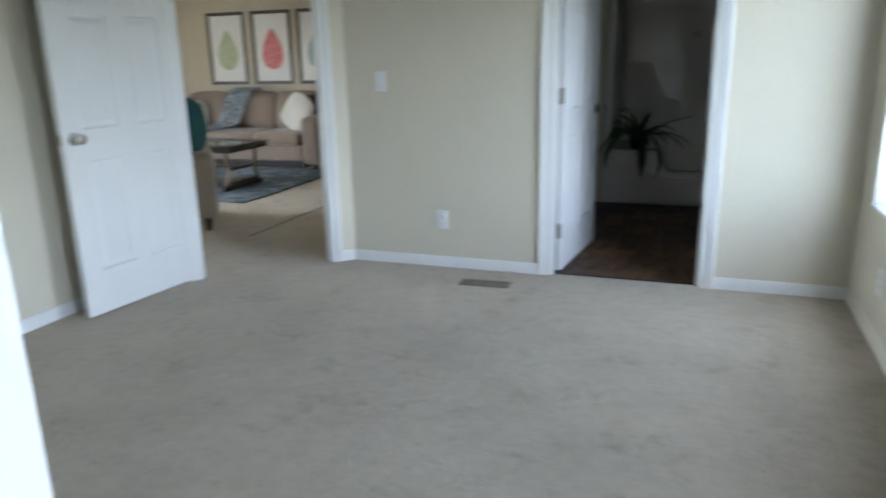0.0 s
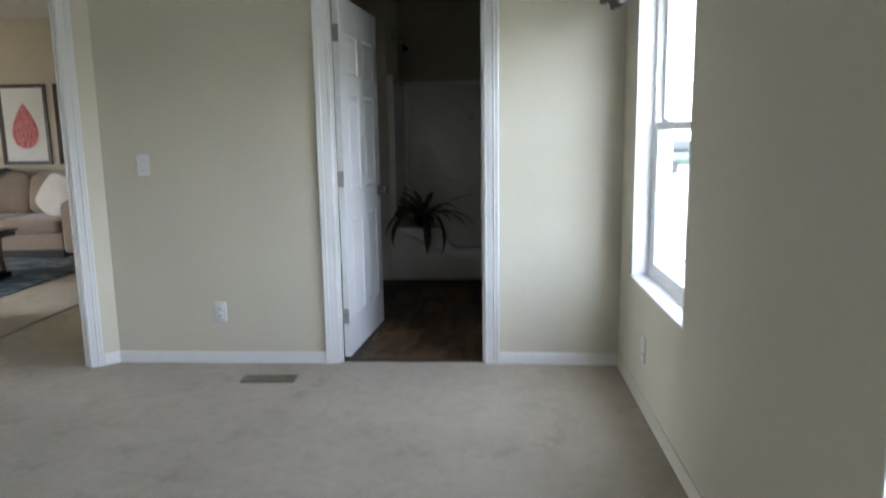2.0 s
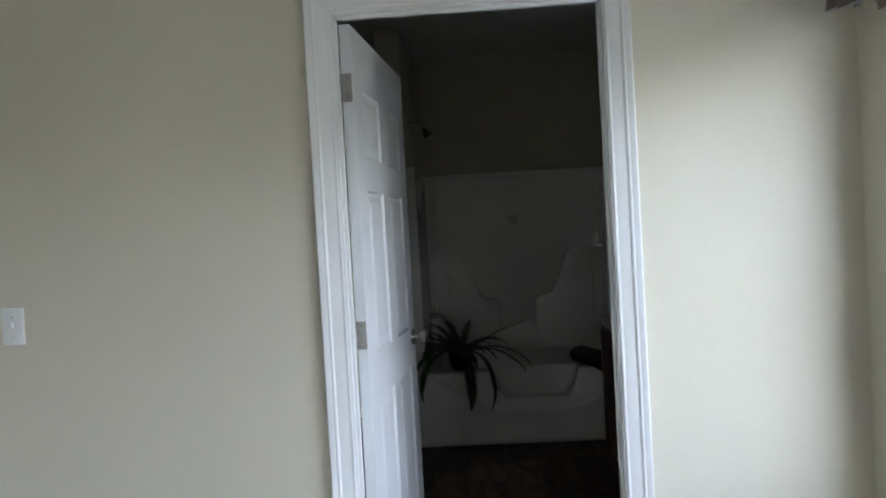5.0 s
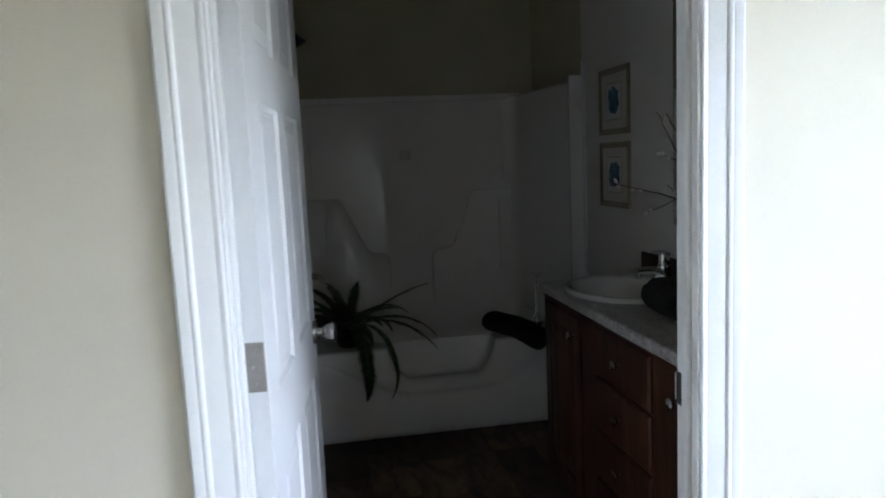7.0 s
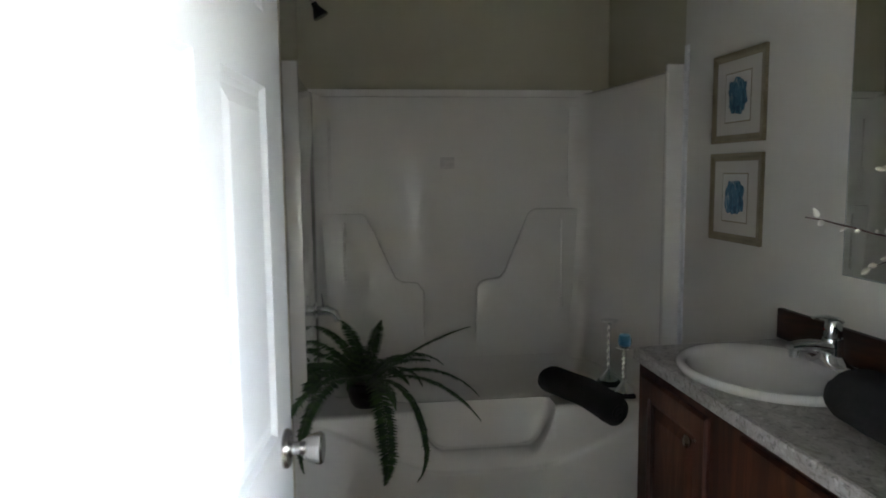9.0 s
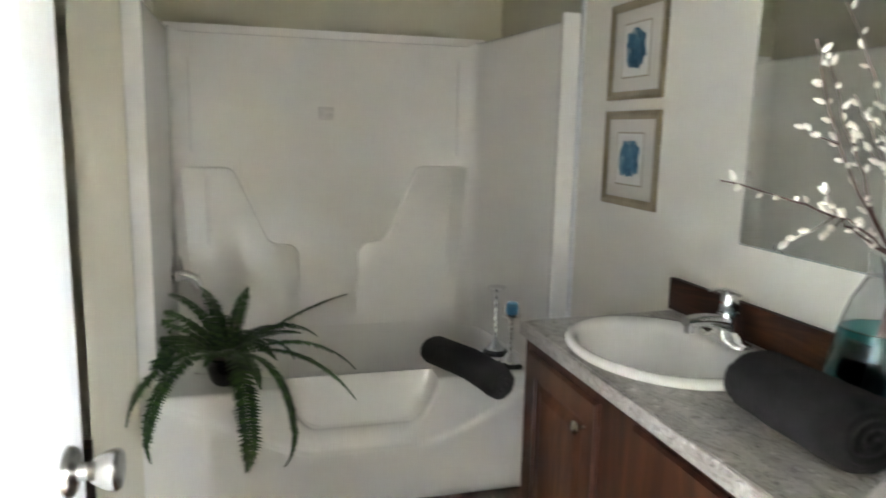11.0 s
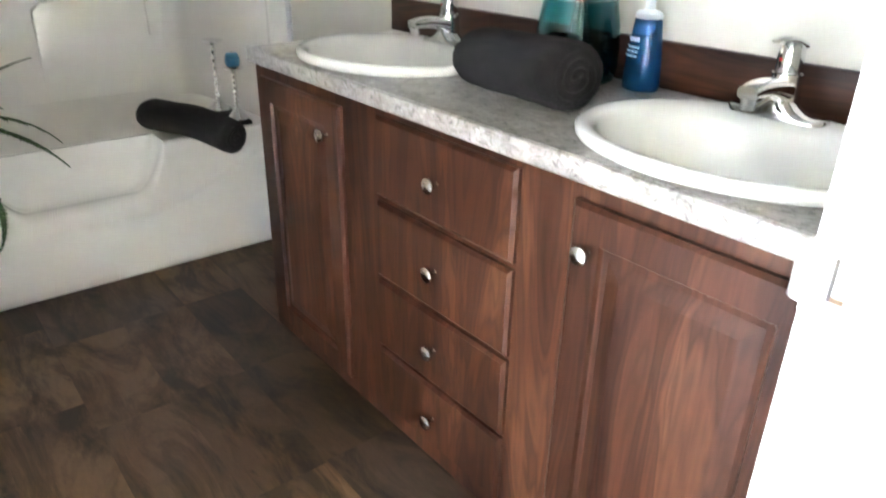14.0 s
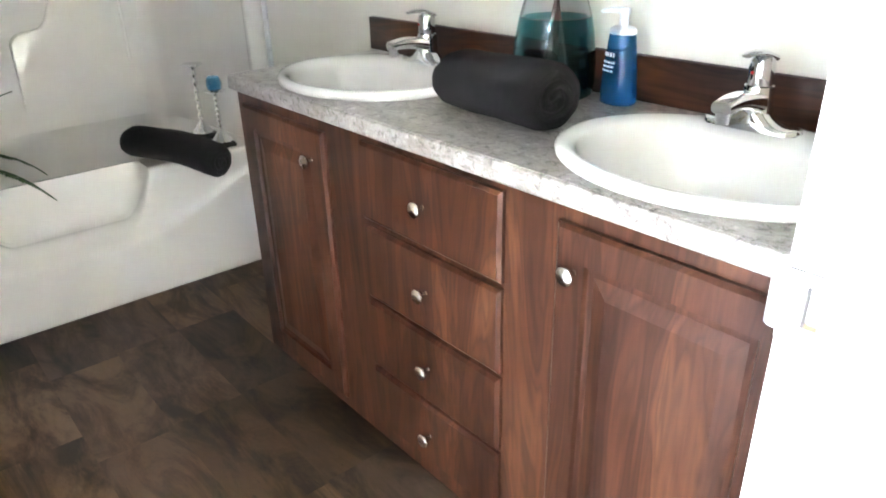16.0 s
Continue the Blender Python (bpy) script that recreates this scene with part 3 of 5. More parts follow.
door_frame("door_1", Matrix(), OX0, OX1, OZ, 0.0, WT, (0.016, 0.036), "white moulded door frame with strike plate on the jamb", back=False, width=0.077)
sp = bpy.data.objects["door_1"]
s1 = part("strike_plate", box(nb(), OX1 - 0.0022, OX1 - 0.0002, 0.026, 0.0712, 0.890, 0.955, 0.0008, 1), NICKEL, sp, "satin nickel strike plate")
part("latch_hole", box(nb(), OX1 - 0.0034, OX1 - 0.0024, 0.0484, 0.0512, 0.907, 0.943), surface("latch_mortise", (0.10, 0.095, 0.09), 0.2, 0.7), s1)
part("mortise_edge", box(nb(), OX1 - 0.0034, OX1 - 0.0024, 0.0385, 0.0484, 0.907, 0.9115), surface("raw_wood_edge", (0.20, 0.135, 0.085), 0.2, 0.8), s1)
# lip tinted paler than the nickel plate: the glare on it is in the colour
part("lip", prism(nb(), [(OX1 - 0.0022, 0.0714), (OX1 - 0.0002, 0.0714), (OX1 + 0.0010, 0.0770), (OX1 + 0.0040, 0.0820), (OX1 + 0.0028, 0.0832), (OX1 - 0.0008, 0.0782)], 0.897, 0.948, "z", 0.0006), surface("lit_nickel_lip", (0.72, 0.71, 0.69), 0.04, 0.4, metal=0.35), s1)
for z in (0.896, 0.949):
    part("screw", lathe(nb(), [(0.0, 0), (0.0035, 0.0003), (0.0, 0.0012)], 8, Matrix.Translation((OX1 - 0.0022, 0.0435, z)) @ Matrix.Rotation(radians(-90), 4, "Y")), NICKEL, s1)
panel_door("bathroom_door", Matrix.Translation((0.0165, 0.081, 0)) @ Matrix.Rotation(radians(84.6), 4, "Z"), 0.805, 2.018, "white six-panel door standing open into the bathroom")

door_frame("door_2", DIAG_M, DT0, DT1, 2.025, 0.0, -0.1, (-0.062, -0.04), "white moulded frame of the living room doorway", back=False)
fr = bpy.data.objects["door_2"]
for o in list(fr.children):
    if o.name.startswith("casing"):
        bpy.data.objects.remove(o)
casing(fr, DT0 - 0.006, DT1 + 0.006, 2.031, 0.0, 1)
panel_door("living_room_door", Matrix.Translation((-2.082, -0.628, 0)) @ Matrix.Rotation(radians(265), 4, "Z"), 0.78, 2.018, "white six-panel door folded back towards the bedroom wall")

door_frame("door_3", Matrix.Translation((0, SY, 0)), SX0, SX1, 2.025, 0.0, -0.1, (-0.062, -0.035), "plain white frame of the near doorway", back=False)
fr = bpy.data.objects["door_3"]
for o in list(fr.children):
    if o.name.startswith("casing"):
        bpy.data.objects.remove(o)
casing(fr, SX0 - 0.006, SX1 + 0.006, 2.031, 0.0, 1)

bm = nb()
prism(bm, [(0.0, 0.0), (0.028, 0.0), (0.024, 0.006), (0.004, 0.006)], OX0, OX1, "x")
ob = structure("threshold_trim", bm, DARKMETAL, "thin dark metal carpet edge strip", "trim")
ob.location = (0, 0.03, 0)


# ---- windows ----
def window(name, y0, y1, label, open_x=1.525):
    z0, z1 = WZ
    d = thing(name, Matrix(), label, "window", kind="structure")
    t = 0.008
    part("reveal_lining", box(nb(), open_x - 0.004, 1.605, y1 - t, y1, z0 + t, z1 - t, 0.001, 1), VINYL, d)
    part("reveal_lining", box(nb(), open_x - 0.004, 1.605, y0, y0 + t, z0 + t, z1 - t, 0.001, 1), VINYL, d)
    part("reveal_lining", box(nb(), open_x - 0.004, 1.605, y0, y1, z1 - t, z1, 0.001, 1), VINYL, d)
    part("window_sill", box(nb(), open_x - 0.012, 1.605, y0 - 0.006, y1 + 0.006, z0, z0 + t + 0.004, 0.003), VINYL, d)
    b = nb()
    fx0, fx1, fw = 1.602, 1.672, 0.032
    box(b, fx0, fx1, y0 + t, y0 + t + fw, z0 + t, z1 - t, 0.003)
    box(b, fx0, fx1, y1 - t - fw, y1 - t, z0 + t, z1 - t, 0.003)
    box(b, fx0, fx1, y0 + t + fw, y1 - t - fw, z1 - t - fw, z1 - t, 0.003)
    box(b, fx0, fx1, y0 + t + fw, y1 - t - fw, z0 + t, z0 + t + fw, 0.003)
    part("window_frame", b, VINYL, d)
    zm = 1.296
    a0, a1 = y0 + t + fw, y1 - t - fw
    for nm, x0, x1, lo, hi in (("lower_sash", 1.608, 1.632, z0 + t + fw, zm + 0.018), ("upper_sash", 1.636, 1.66, zm - 0.018, z1 - t - fw)):
        b = nb()
        s = 0.034
        box(b, x0, x1, a0, a0 + s, lo, hi, 0.003)
        box(b, x0, x1, a1 - s, a1, lo, hi, 0.003)
        box(b, x0, x1, a0 + s, a1 - s, lo, lo + s + 0.006, 0.003)
        box(b, x0, x1, a0 + s, a1 - s, hi - s, hi, 0.003)
        sash = part(nm, b, VINYL, d)
        xm = (x0 + x1) / 2
        pn = part("pane", box(nb(), xm - 0.002, xm + 0.002, a0 + s - 0.004, a1 - s + 0.004, lo + s, hi - s + 0.004), PANE, sash)
        pn.visible_shadow = False
        g0, g1 = a0 + s, a1 - s
        zb = lo + s + 0.115 if nm == "lower_sash" else hi - s - 0.085
        part("grille_bar", box(nb(), xm - 0.005, xm + 0.005, g0, g1, zb - 0.006, zb + 0.006, 0.002), VINYL, sash)
        for yb in (g0 + 0.085, g1 - 0.085):
            part("grille_bar", box(nb(), xm - 0.0055, xm + 0.0055, yb - 0.006, yb + 0.006, lo + s, hi - s, 0.002), VINYL, sash)
    for yy in (a0 + 0.22, a1 - 0.22):
        part("sash_lock", box(nb(), 1.598, 1.63, yy - 0.03, yy + 0.03, zm + 0.018, zm + 0.032, 0.004), VINYL, d)
    return d


window("window_1", W1[0], W1[1], "white vinyl double-hung window with corner grilles")
window("window_2", W2[0], W2[1], "white vinyl double-hung window with corner grilles")


# ---- bathroom planks ----
def plank_mesh(w, ln, material):
    g = 0.0
    b = box(nb(), g, w - g, g, ln - g, -0.004, 0.0)
    bmesh.ops.recalc_face_normals(b, faces=b.faces)
    me = bpy.data.meshes.new("plank")
    b.to_mesh(me)
    b.free()
    me.materials.append(material)
    return me


def planks():
    rnd = random.Random(11)
    w, ln = 0.197, 0.46
    meshes = {}
    for i in range(0, 15):
        x = -1.31 + (0.471 + 1.31) % w - w + i * w
        idx = round((x - 0.471) / w)
        off = {2: 0.992, 1: 1.905, 0: 1.428, -1: 1.1}.get(idx, rnd.uniform(0, 1)) % ln
        y = 0.045 + off - ln
        while y < 3.06:
            a, e = max(y, 0.045), min(y + ln, 3.06)
            xa, xe = max(x, -0.85), min(x + w, 1.455)
            if e - a > 0.03 and xe - xa > 0.03:
                # half-tone planks: two set spots before the vanity, others at random
                deep_tone = (idx == 2 and 0.9 < a < 1.6) or (idx == 1 and 0.8 < a < 1.1) or (idx not in (0, 1, 2) and rnd.random() < 0.3)
                k = (round(xe - xa, 3), round(e - a, 3), PLANK_DARK if deep_tone else PLANK)
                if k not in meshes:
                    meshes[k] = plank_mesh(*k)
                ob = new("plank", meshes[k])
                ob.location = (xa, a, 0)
                ob.parent = bath_floor
            y += ln


# ---- bathroom: tub and shower ----
def rise(x, a, b):
    """From 0 to 1 between a and b, leaving gently and arriving in a round corner."""
    u = min(max((x - a) / (b - a), 0.0), 1.0)
    return math.sqrt(1 - (1 - u ** 1.5) ** 2)


def tub_shower():
    d = thing("tub_shower", Matrix.Translation((0, 0, 0)), "glossy white one-piece tub with shower surround", "bathtub")
    H, LOW = 0.462, 0.288
    b = nb()
    n = 264
    x0, x1 = -0.035, 1.453
    cols = []
    for i in range(n + 1):
        x = x0 + (x1 - x0) * i / n
        cut = rise(x, 0.418, 0.535) * rise(-x, -0.968, -0.868)
        inner = rise(x, 0.478, 0.590) * rise(-x, -0.912, -0.795)
        h = H - (H - LOW) * cut
        dw = 0.215 - 0.105 * smooth01(0.22, 0.42, x) + 0.12 * smooth01(1.0, 1.2, x)
        e = smooth01(0.10, 0.24, x) * (1 - smooth01(1.20, 1.345, x))
        bot = H + (0.25 - H) * e
        bulge = 0.0
        y = 2.292 + dw
        lip = 0.016 + 0.022 * cut
        # a soft crease sweeps under the low front; the apron stands proud below it
        crease = min(0.440 - 0.222 * smooth01(-0.05, 0.55, x) * (1 - smooth01(0.85, 1.55, x)), h - lip - 0.026)
        sec = [(2.258, 0.0), (2.246, 0.010), (2.240, 0.04), (2.238, crease * 0.5), (2.2375, crease - 0.03), (2.2378, crease - 0.012), (2.2400, crease - 0.004), (2.2475, crease + 0.003), (2.2520, crease + 0.010), (2.2530, crease + 0.022)]
        for k in range(7):
            a = radians(180 - 15 * k)
            sec.append((2.253 - bulge + lip * (1 + math.cos(a)), h - lip + lip * math.sin(a)))
        # dished seat rising from the front lip to the level back edge
        ya, yb = 2.253 - bulge + lip, y - 0.034
        yf = ya + 0.018
        sec += [(ya + 0.006, h), (ya + 0.012, h), (ya + 0.017, h)]
        for k in range(1, 17):
            u = k / 16
            step = 0.020 * inner * smooth01(0.10, 0.26, u) * (1 - smooth01(0.55, 0.95, u))
            sec.append((yf + (yb - yf) * u ** 0.8, h + (H - h) * (0.30 * u + 0.70 * u * u) - step))
        drop = min(0.034, H - bot) if H - bot > 0.002 else 0.0
        for k in range(1, 6):
            a = radians(90 - 15 * k)
            sec.append((y - 0.034 + 0.038 * math.cos(a), H - drop * (1 - math.sin(a))))
        sec += [(y + 0.016, H + (bot - H) * 0.72), (y + 0.032, H + (bot - H) * 0.9), (y + 0.07, bot), (max(2.74, y + 0.12), bot), (max(2.86, y + 0.14), bot + 0.004 * e),
                (2.945, bot + 0.012 * e), (2.985, bot + 0.035 * e), (3.004, bot + 0.09 * e), (3.018, bot + (H - bot) * 0.7), (3.0235, H), (3.045, H)]
        cols.append([b.verts.new((x, yy, zz)) for yy, zz in sec])
    for a, c in zip(cols, cols[1:]):
        for i in range(len(a) - 1):
            b.faces.new((a[i], a[i + 1], c[i + 1], c[i]))
    for c in (cols[0], cols[-1]):
        base = b.verts.new((c[0].co.x, 3.045, 0))
        b.faces.new(c + [base])
    part("tub", b, ACRYL, d, angle=60)
    # surround shell
    plan = [(0.018, 2.252), (0.020, 2.55), (0.024, 2.93)]
    for k in range(1, 8):
        a = radians(180 - 90 * k / 8)
        plan.append((0.104 + 0.08 * math.cos(a), 2.945 + 0.08 * math.sin(a)))
    plan += [(0.104, 3.025), (0.5, 3.025), (0.85, 3.025), (1.235, 3.025)]
    for k in range(1, 8):
        a = radians(90 - 90 * k / 8)
        plan.append((1.235 + 0.085 * math.cos(a), 2.94 + 0.085 * math.sin(a)))
    plan += [(1.326, 2.92), (1.355, 2.6), (1.385, 2.252)]
    b = nb()
    zs = [0.44, 0.48, 0.9, 1.3, 1.715, 1.732, 1.742]
    rows = []
    for z in zs:
        g = 0.0 if z < 1.72 else (0.008 if z < 1.74 else 0.022)
        rows.append([b.verts.new((x + g * (-1 if x < 0.3 else (1 if x > 1.2 else 0)), y + g * (1 if y > 2.9 else 0), z)) for x, y in plan])
    outer = [b.verts.new((-0.036 if x < 0.3 and y < 3.02 else (1.454 if x > 1.24 else x), 3.058 if y > 2.93 else y, 1.742)) for x, y in plan]
    rows.append(outer)
    for a, c in zip(rows, rows[1:]):
        for i in range(len(a) - 1):
            b.faces.new((a[i], a[i + 1], c[i + 1], c[i]))
    sur = part("surround", b, ACRYL, d, angle=50)
    for xa, xe in ((-0.036, 0.020), (1.383, 1.4535)):
        part("front_flange", prism(nb(), [(xa, 2.232), (xe, 2.232), (xe, 2.262), (xa, 2.262)], 0.40, 1.765, "z", 0.006), ACRYL, d)
    part("top_flange", box(nb(), 0.0, 1.36, 3.012, 3.056, 1.722, 1.758, 0.006), ACRYL, d)
    # moulded shelves on the back panel
    left = [(0.03, 0.48), (0.53, 0.48), (0.53, 0.62), (0.53, 0.80), (0.50, 0.842), (0.425, 0.848), (0.395, 0.868), (0.262, 1.160), (0.240, 1.178), (0.03, 1.178)]
    right = [(0.783, 0.48), (1.31, 0.48), (1.31, 1.19), (1.075, 1.19), (1.045, 1.172), (0.925, 0.885), (0.900, 0.857), (0.815, 0.846), (0.785, 0.815), (0.783, 0.62)]
    for pol in (left, right):
        b = prism(nb(), pol, 3.006, 3.030, "y", 0.009)
        for v in b.verts:
            # the ledge dies away into the panel lower down
            v.co.y += (3.0265 - v.co.y) * (1 - smooth01(0.50, 0.80, v.co.z)) if v.co.y < 3.0265 else 0.0
        part("moulded_ledge", b, ACRYL, d, angle=60)
    # vertical moulded ribs
    for x, z0, z1 in ((0.155, 0.85, 1.14), (1.205, 0.70, 1.14)):
        part("rib", box(nb(), x - 0.006, x + 0.006, 2.984, 2.996, z0, z1, 0.005), ACRYL, sur)
    for x, z0, z1 in ((0.095, 1.24, 1.62), (1.245, 1.24, 1.66)):
        part("rib", box(nb(), x - 0.005, x + 0.005, 3.015, 3.028, z0, z1, 0.004), ACRYL, sur)
    part("sticker", box(nb(), 0.616, 0.684, 3.0225, 3.0245, 1.384, 1.440), surface("grey_sticker", (0.70, 0.675, 0.645), 0.12, 0.4, 40), d, "small pale grey paper sticker")
    # spout and valve on the end panel
    v = part("tub_valve", lathe(nb(), [(0.0, 0), (0.036, 0.0), (0.034, 0.006), (0.018, 0.010), (0.015, 0.035), (0.0, 0.037)], 24, Matrix.Translation((0.024, 2.80, 0.765)) @ Matrix.Rotation(radians(90), 4, "Y")), CHROME, d, "chrome valve")
    part("lever", tube(nb(), [(0.05, 2.80, 0.765), (0.058, 2.80, 0.795), (0.050, 2.80, 0.840)], [0.007, 0.006, 0.004], 10), CHROME, v)
    part("spout", tube(nb(), [(0.028, 2.80, 0.762), (0.075, 2.797, 0.764), (0.106, 2.794, 0.752), (0.124, 2.79, 0.716)], [0.023, 0.022, 0.020, 0.017], 14), CHROME, d, "chrome spout")
    return d


def shower_head():
    d = thing("shower_head", Matrix.Translation((-0.037, 2.62, 2.10)), "dark chrome shower head on a short bent arm", "shower head")
    part("escutcheon", lathe(nb(), [(0.0, 0.0), (0.028, 0.0), (0.026, 0.006), (0.010, 0.010), (0.0, 0.010)], 20, Matrix.Rotation(radians(90), 4, "Y")), CHROME, d)
    part("arm", tube(nb(), [(0.005, 0, 0), (0.05, 0, -0.005), (0.085, 0, -0.03), (0.105, 0, -0.055)], 0.009, 10), CHROME, d)
    part("head", lathe(nb(), [(0.0, 0.0), (0.012, 0.0), (0.014, 0.02), (0.030, 0.05), (0.032, 0.062), (0.0, 0.064)], 22, Matrix.Translation((0.10, 0, -0.05)) @ Matrix.Rotation(radians(152), 4, "Y")), surface("dark_chrome", (0.10, 0.10, 0.10), 0.05, 0.2, metal=0.9), d, "dark chrome spray head")
    return d


tub_shower()
shower_head()
TUBTOP = 0.462

# ---- vanity ----
FX = 0.997


def vanity():
    d = thing("vanity_cabinet", Matrix.Translation((FX, 0.08, 0)), "dark walnut-laminate vanity cabinet with raised doors and drawers", "cabinet")

    def L(b):
        for v in b.verts:
            v.co -= Vector((FX, 0.08, 0))
        return b

    b = nb()
    box(b, FX + 0.018, 1.453, 0.08, 0.096, 0.10, 0.838)
    box(b, FX + 0.018, 1.453, 1.506, 1.522, 0.10, 0.838)
    box(b, FX + 0.018, 1.453, 0.096, 1.506, 0.10, 0.116)
    box(b, 1.443, 1.453, 0.096, 1.506, 0.116, 0.838)
    part("body", L(b), WALNUT, d, smooth=False)
    b = nb()
    box(b, FX, FX + 0.018, 0.08, 1.524, 0.10, 0.838, 0.001, 1)
    part("face_frame", L(b), WALNUT, d, smooth=False)
    part("toe_kick", L(box(nb(), FX + 0.07, FX + 0.085, 0.082, 1.517, 0.0, 0.10)), surface("dark_toe_kick", (0.03, 0.015, 0.01), 0.2, 0.5), d, smooth=False)

    def knob(y, z, par, x=FX - 0.0122):
        prof = [(0.0, 0), (0.0058, 0.0), (0.0050, 0.002), (0.0045, 0.010), (0.008, 0.0135), (0.0140, 0.0165), (0.0155, 0.0195), (0.0148, 0.0225), (0.0105, 0.0255), (0.0, 0.027)]
        m = Matrix.Translation((x, y, z)) @ Matrix.Rotation(radians(-90), 4, "Y")
        part("knob", L(lathe(nb(), prof, 22, m)), NICKEL, par, "satin nickel mushroom knob")

    def panel(nm, y0, y1, z0, z1, raised, label=""):
        """A raised door, or a drawer front with a sloped edge, on the face frame."""
        b = nb()
        steps = [(0.0, 0.0), (0.0, -0.007), (0.007, -0.0125)]
        if raised:
            steps += [(0.055, -0.0125), (0.059, -0.006), (0.069, -0.005), (0.096, -0.011)]
        prev = None
        for ins, dep in steps:
            ring = [b.verts.new((FX + dep, y, z)) for y, z in ((y0 + ins, z0 + ins), (y1 - ins, z0 + ins), (y1 - ins, z1 - ins), (y0 + ins, z1 - ins))]
            if prev:
                for i in range(4):
                    b.faces.new((prev[i], prev[(i + 1) % 4], ring[(i + 1) % 4], ring[i]))
            prev = ring
        b.faces.new(prev)
        return part(nm, L(b), WALNUT, d, label, smooth=False)

    dl = panel("door", 1.119, 1.490, 0.135, 0.811, True)
    knob(1.168, 0.741, dl)
    for z0, z1, zk in ((0.660, 0.823, 0.741), (0.480, 0.648, 0.566), (0.308, 0.470, 0.392), (0.150, 0.300, 0.222)):
        dr = panel("drawer", 0.591, 0.984, z0, z1, False)
        knob(0.788, zk, dr)
    dr = panel("door", 0.106, 0.477, 0.135, 0.811, True)
    knob(0.440, 0.741, dr)
    return d


vanity()

SINKS = ((1.195, 1.222), (1.195, 0.362))
FAUCETS = ((1.355, 1.215), (1.357, 0.391))
SAX, SAY = 0.205, 0.250
CTOP = 0.876


def countertop():
    d = thing("countertop", Matrix.Translation((0.976, 0.078, 0.838)), "grey speckled stone-look laminate countertop with two sink holes", "countertop")
    b = nb()
    ox, oy = 0.976, 0.078
    outer = [(0.983, 0.078), (1.454, 0.078), (1.454, 1.552), (0.983, 1.527)]
    edges = []

    def loop(pts):
        vs = [b.verts.new((x - ox, y - oy, CTOP - 0.838)) for x, y in pts]
        return [b.edges.new((vs[i], vs[(i + 1) % len(vs)])) for i in range(len(vs))]
    edges += loop(outer)
    for cx, cy in SINKS:
        edges += loop([(cx + SAX * 0.93 * math.cos(2 * math.pi * k / 48), cy + SAY * 0.93 * math.sin(2 * math.pi * k / 48)) for k in range(48)])
    bmesh.ops.triangle_fill(b, use_beauty=True, use_dissolve=False, edges=edges)
    r = bmesh.ops.extrude_face_region(b, geom=list(b.faces))
    for v in r["geom"]:
        if isinstance(v, bmesh.types.BMVert):
            v.co.z -= 0.037
    part("slab", b, STONE, d, smooth=False)
    b = nb()
    box(b, 0.0, 0.0085, 0.0, 1.449, 0.003, 0.0375, 0.004, 3)
    part("front_edge", b, STONE_EDGE, d)
    return d


countertop()
bm = nb()
box(bm, 1.437, 1.4545, 0.078, 1.572, CTOP + 0.0005, 0.964, 0.002)
tagged(finish("backsplash", bm, WALNUT_LONG), "dark walnut-laminate backsplash strip along the counter", "backsplash")


def sink(cx, cy):
    d = thing("sink", Matrix.Translation((cx, cy, CTOP)), "white oval porcelain drop-in sink set in the counter", "sink", "two vanity sinks")
    b = nb()
    prof = [(0.985, 0.001, 0), (1.0, 0.006, 0), (0.995, 0.014, 0), (0.97, 0.0195, 0), (0.93, 0.020, 0), (0.86, 0.016, -0.006), (0.825, 0.010, -0.012), (0.80, -0.004, -0.016), (0.775, -0.03, -0.018), (0.72, -0.07, -0.02), (0.60, -0.105, -0.02), (0.42, -0.125, -0.02), (0.2, -0.133, -0.02), (0.09, -0.135, -0.02)]
    seg = 56
    rings = []
    for s, z, off in prof:
        ring = []
        for k in range(seg):
            a = 2 * math.pi * k / seg
            x, y = SAX * s * math.cos(a), SAY * s * math.sin(a)
            if z < 0.015 and s < 0.9 and math.cos(a) > 0:
                x *= 0.86
            ring.append(b.verts.new((x + off, y, z)))
        rings.append(ring)
    for a, c in zip(rings, rings[1:]):
        for k in range(seg):
            j = (k + 1) % seg
            b.faces.new((a[k], a[j], c[j], c[k]))
    b.faces.new(rings[-1])
    part("basin", b, CHINA, d, angle=60)
    part("drain", lathe(nb(), [(0.0, -0.134), (0.012, -0.1335), (0.016, -0.131), (0.022, -0.132), (0.023, -0.135)], 20, Matrix.Translation((-0.02, 0, 0)), close=False), CHROME, d, "chrome drain")
    return d


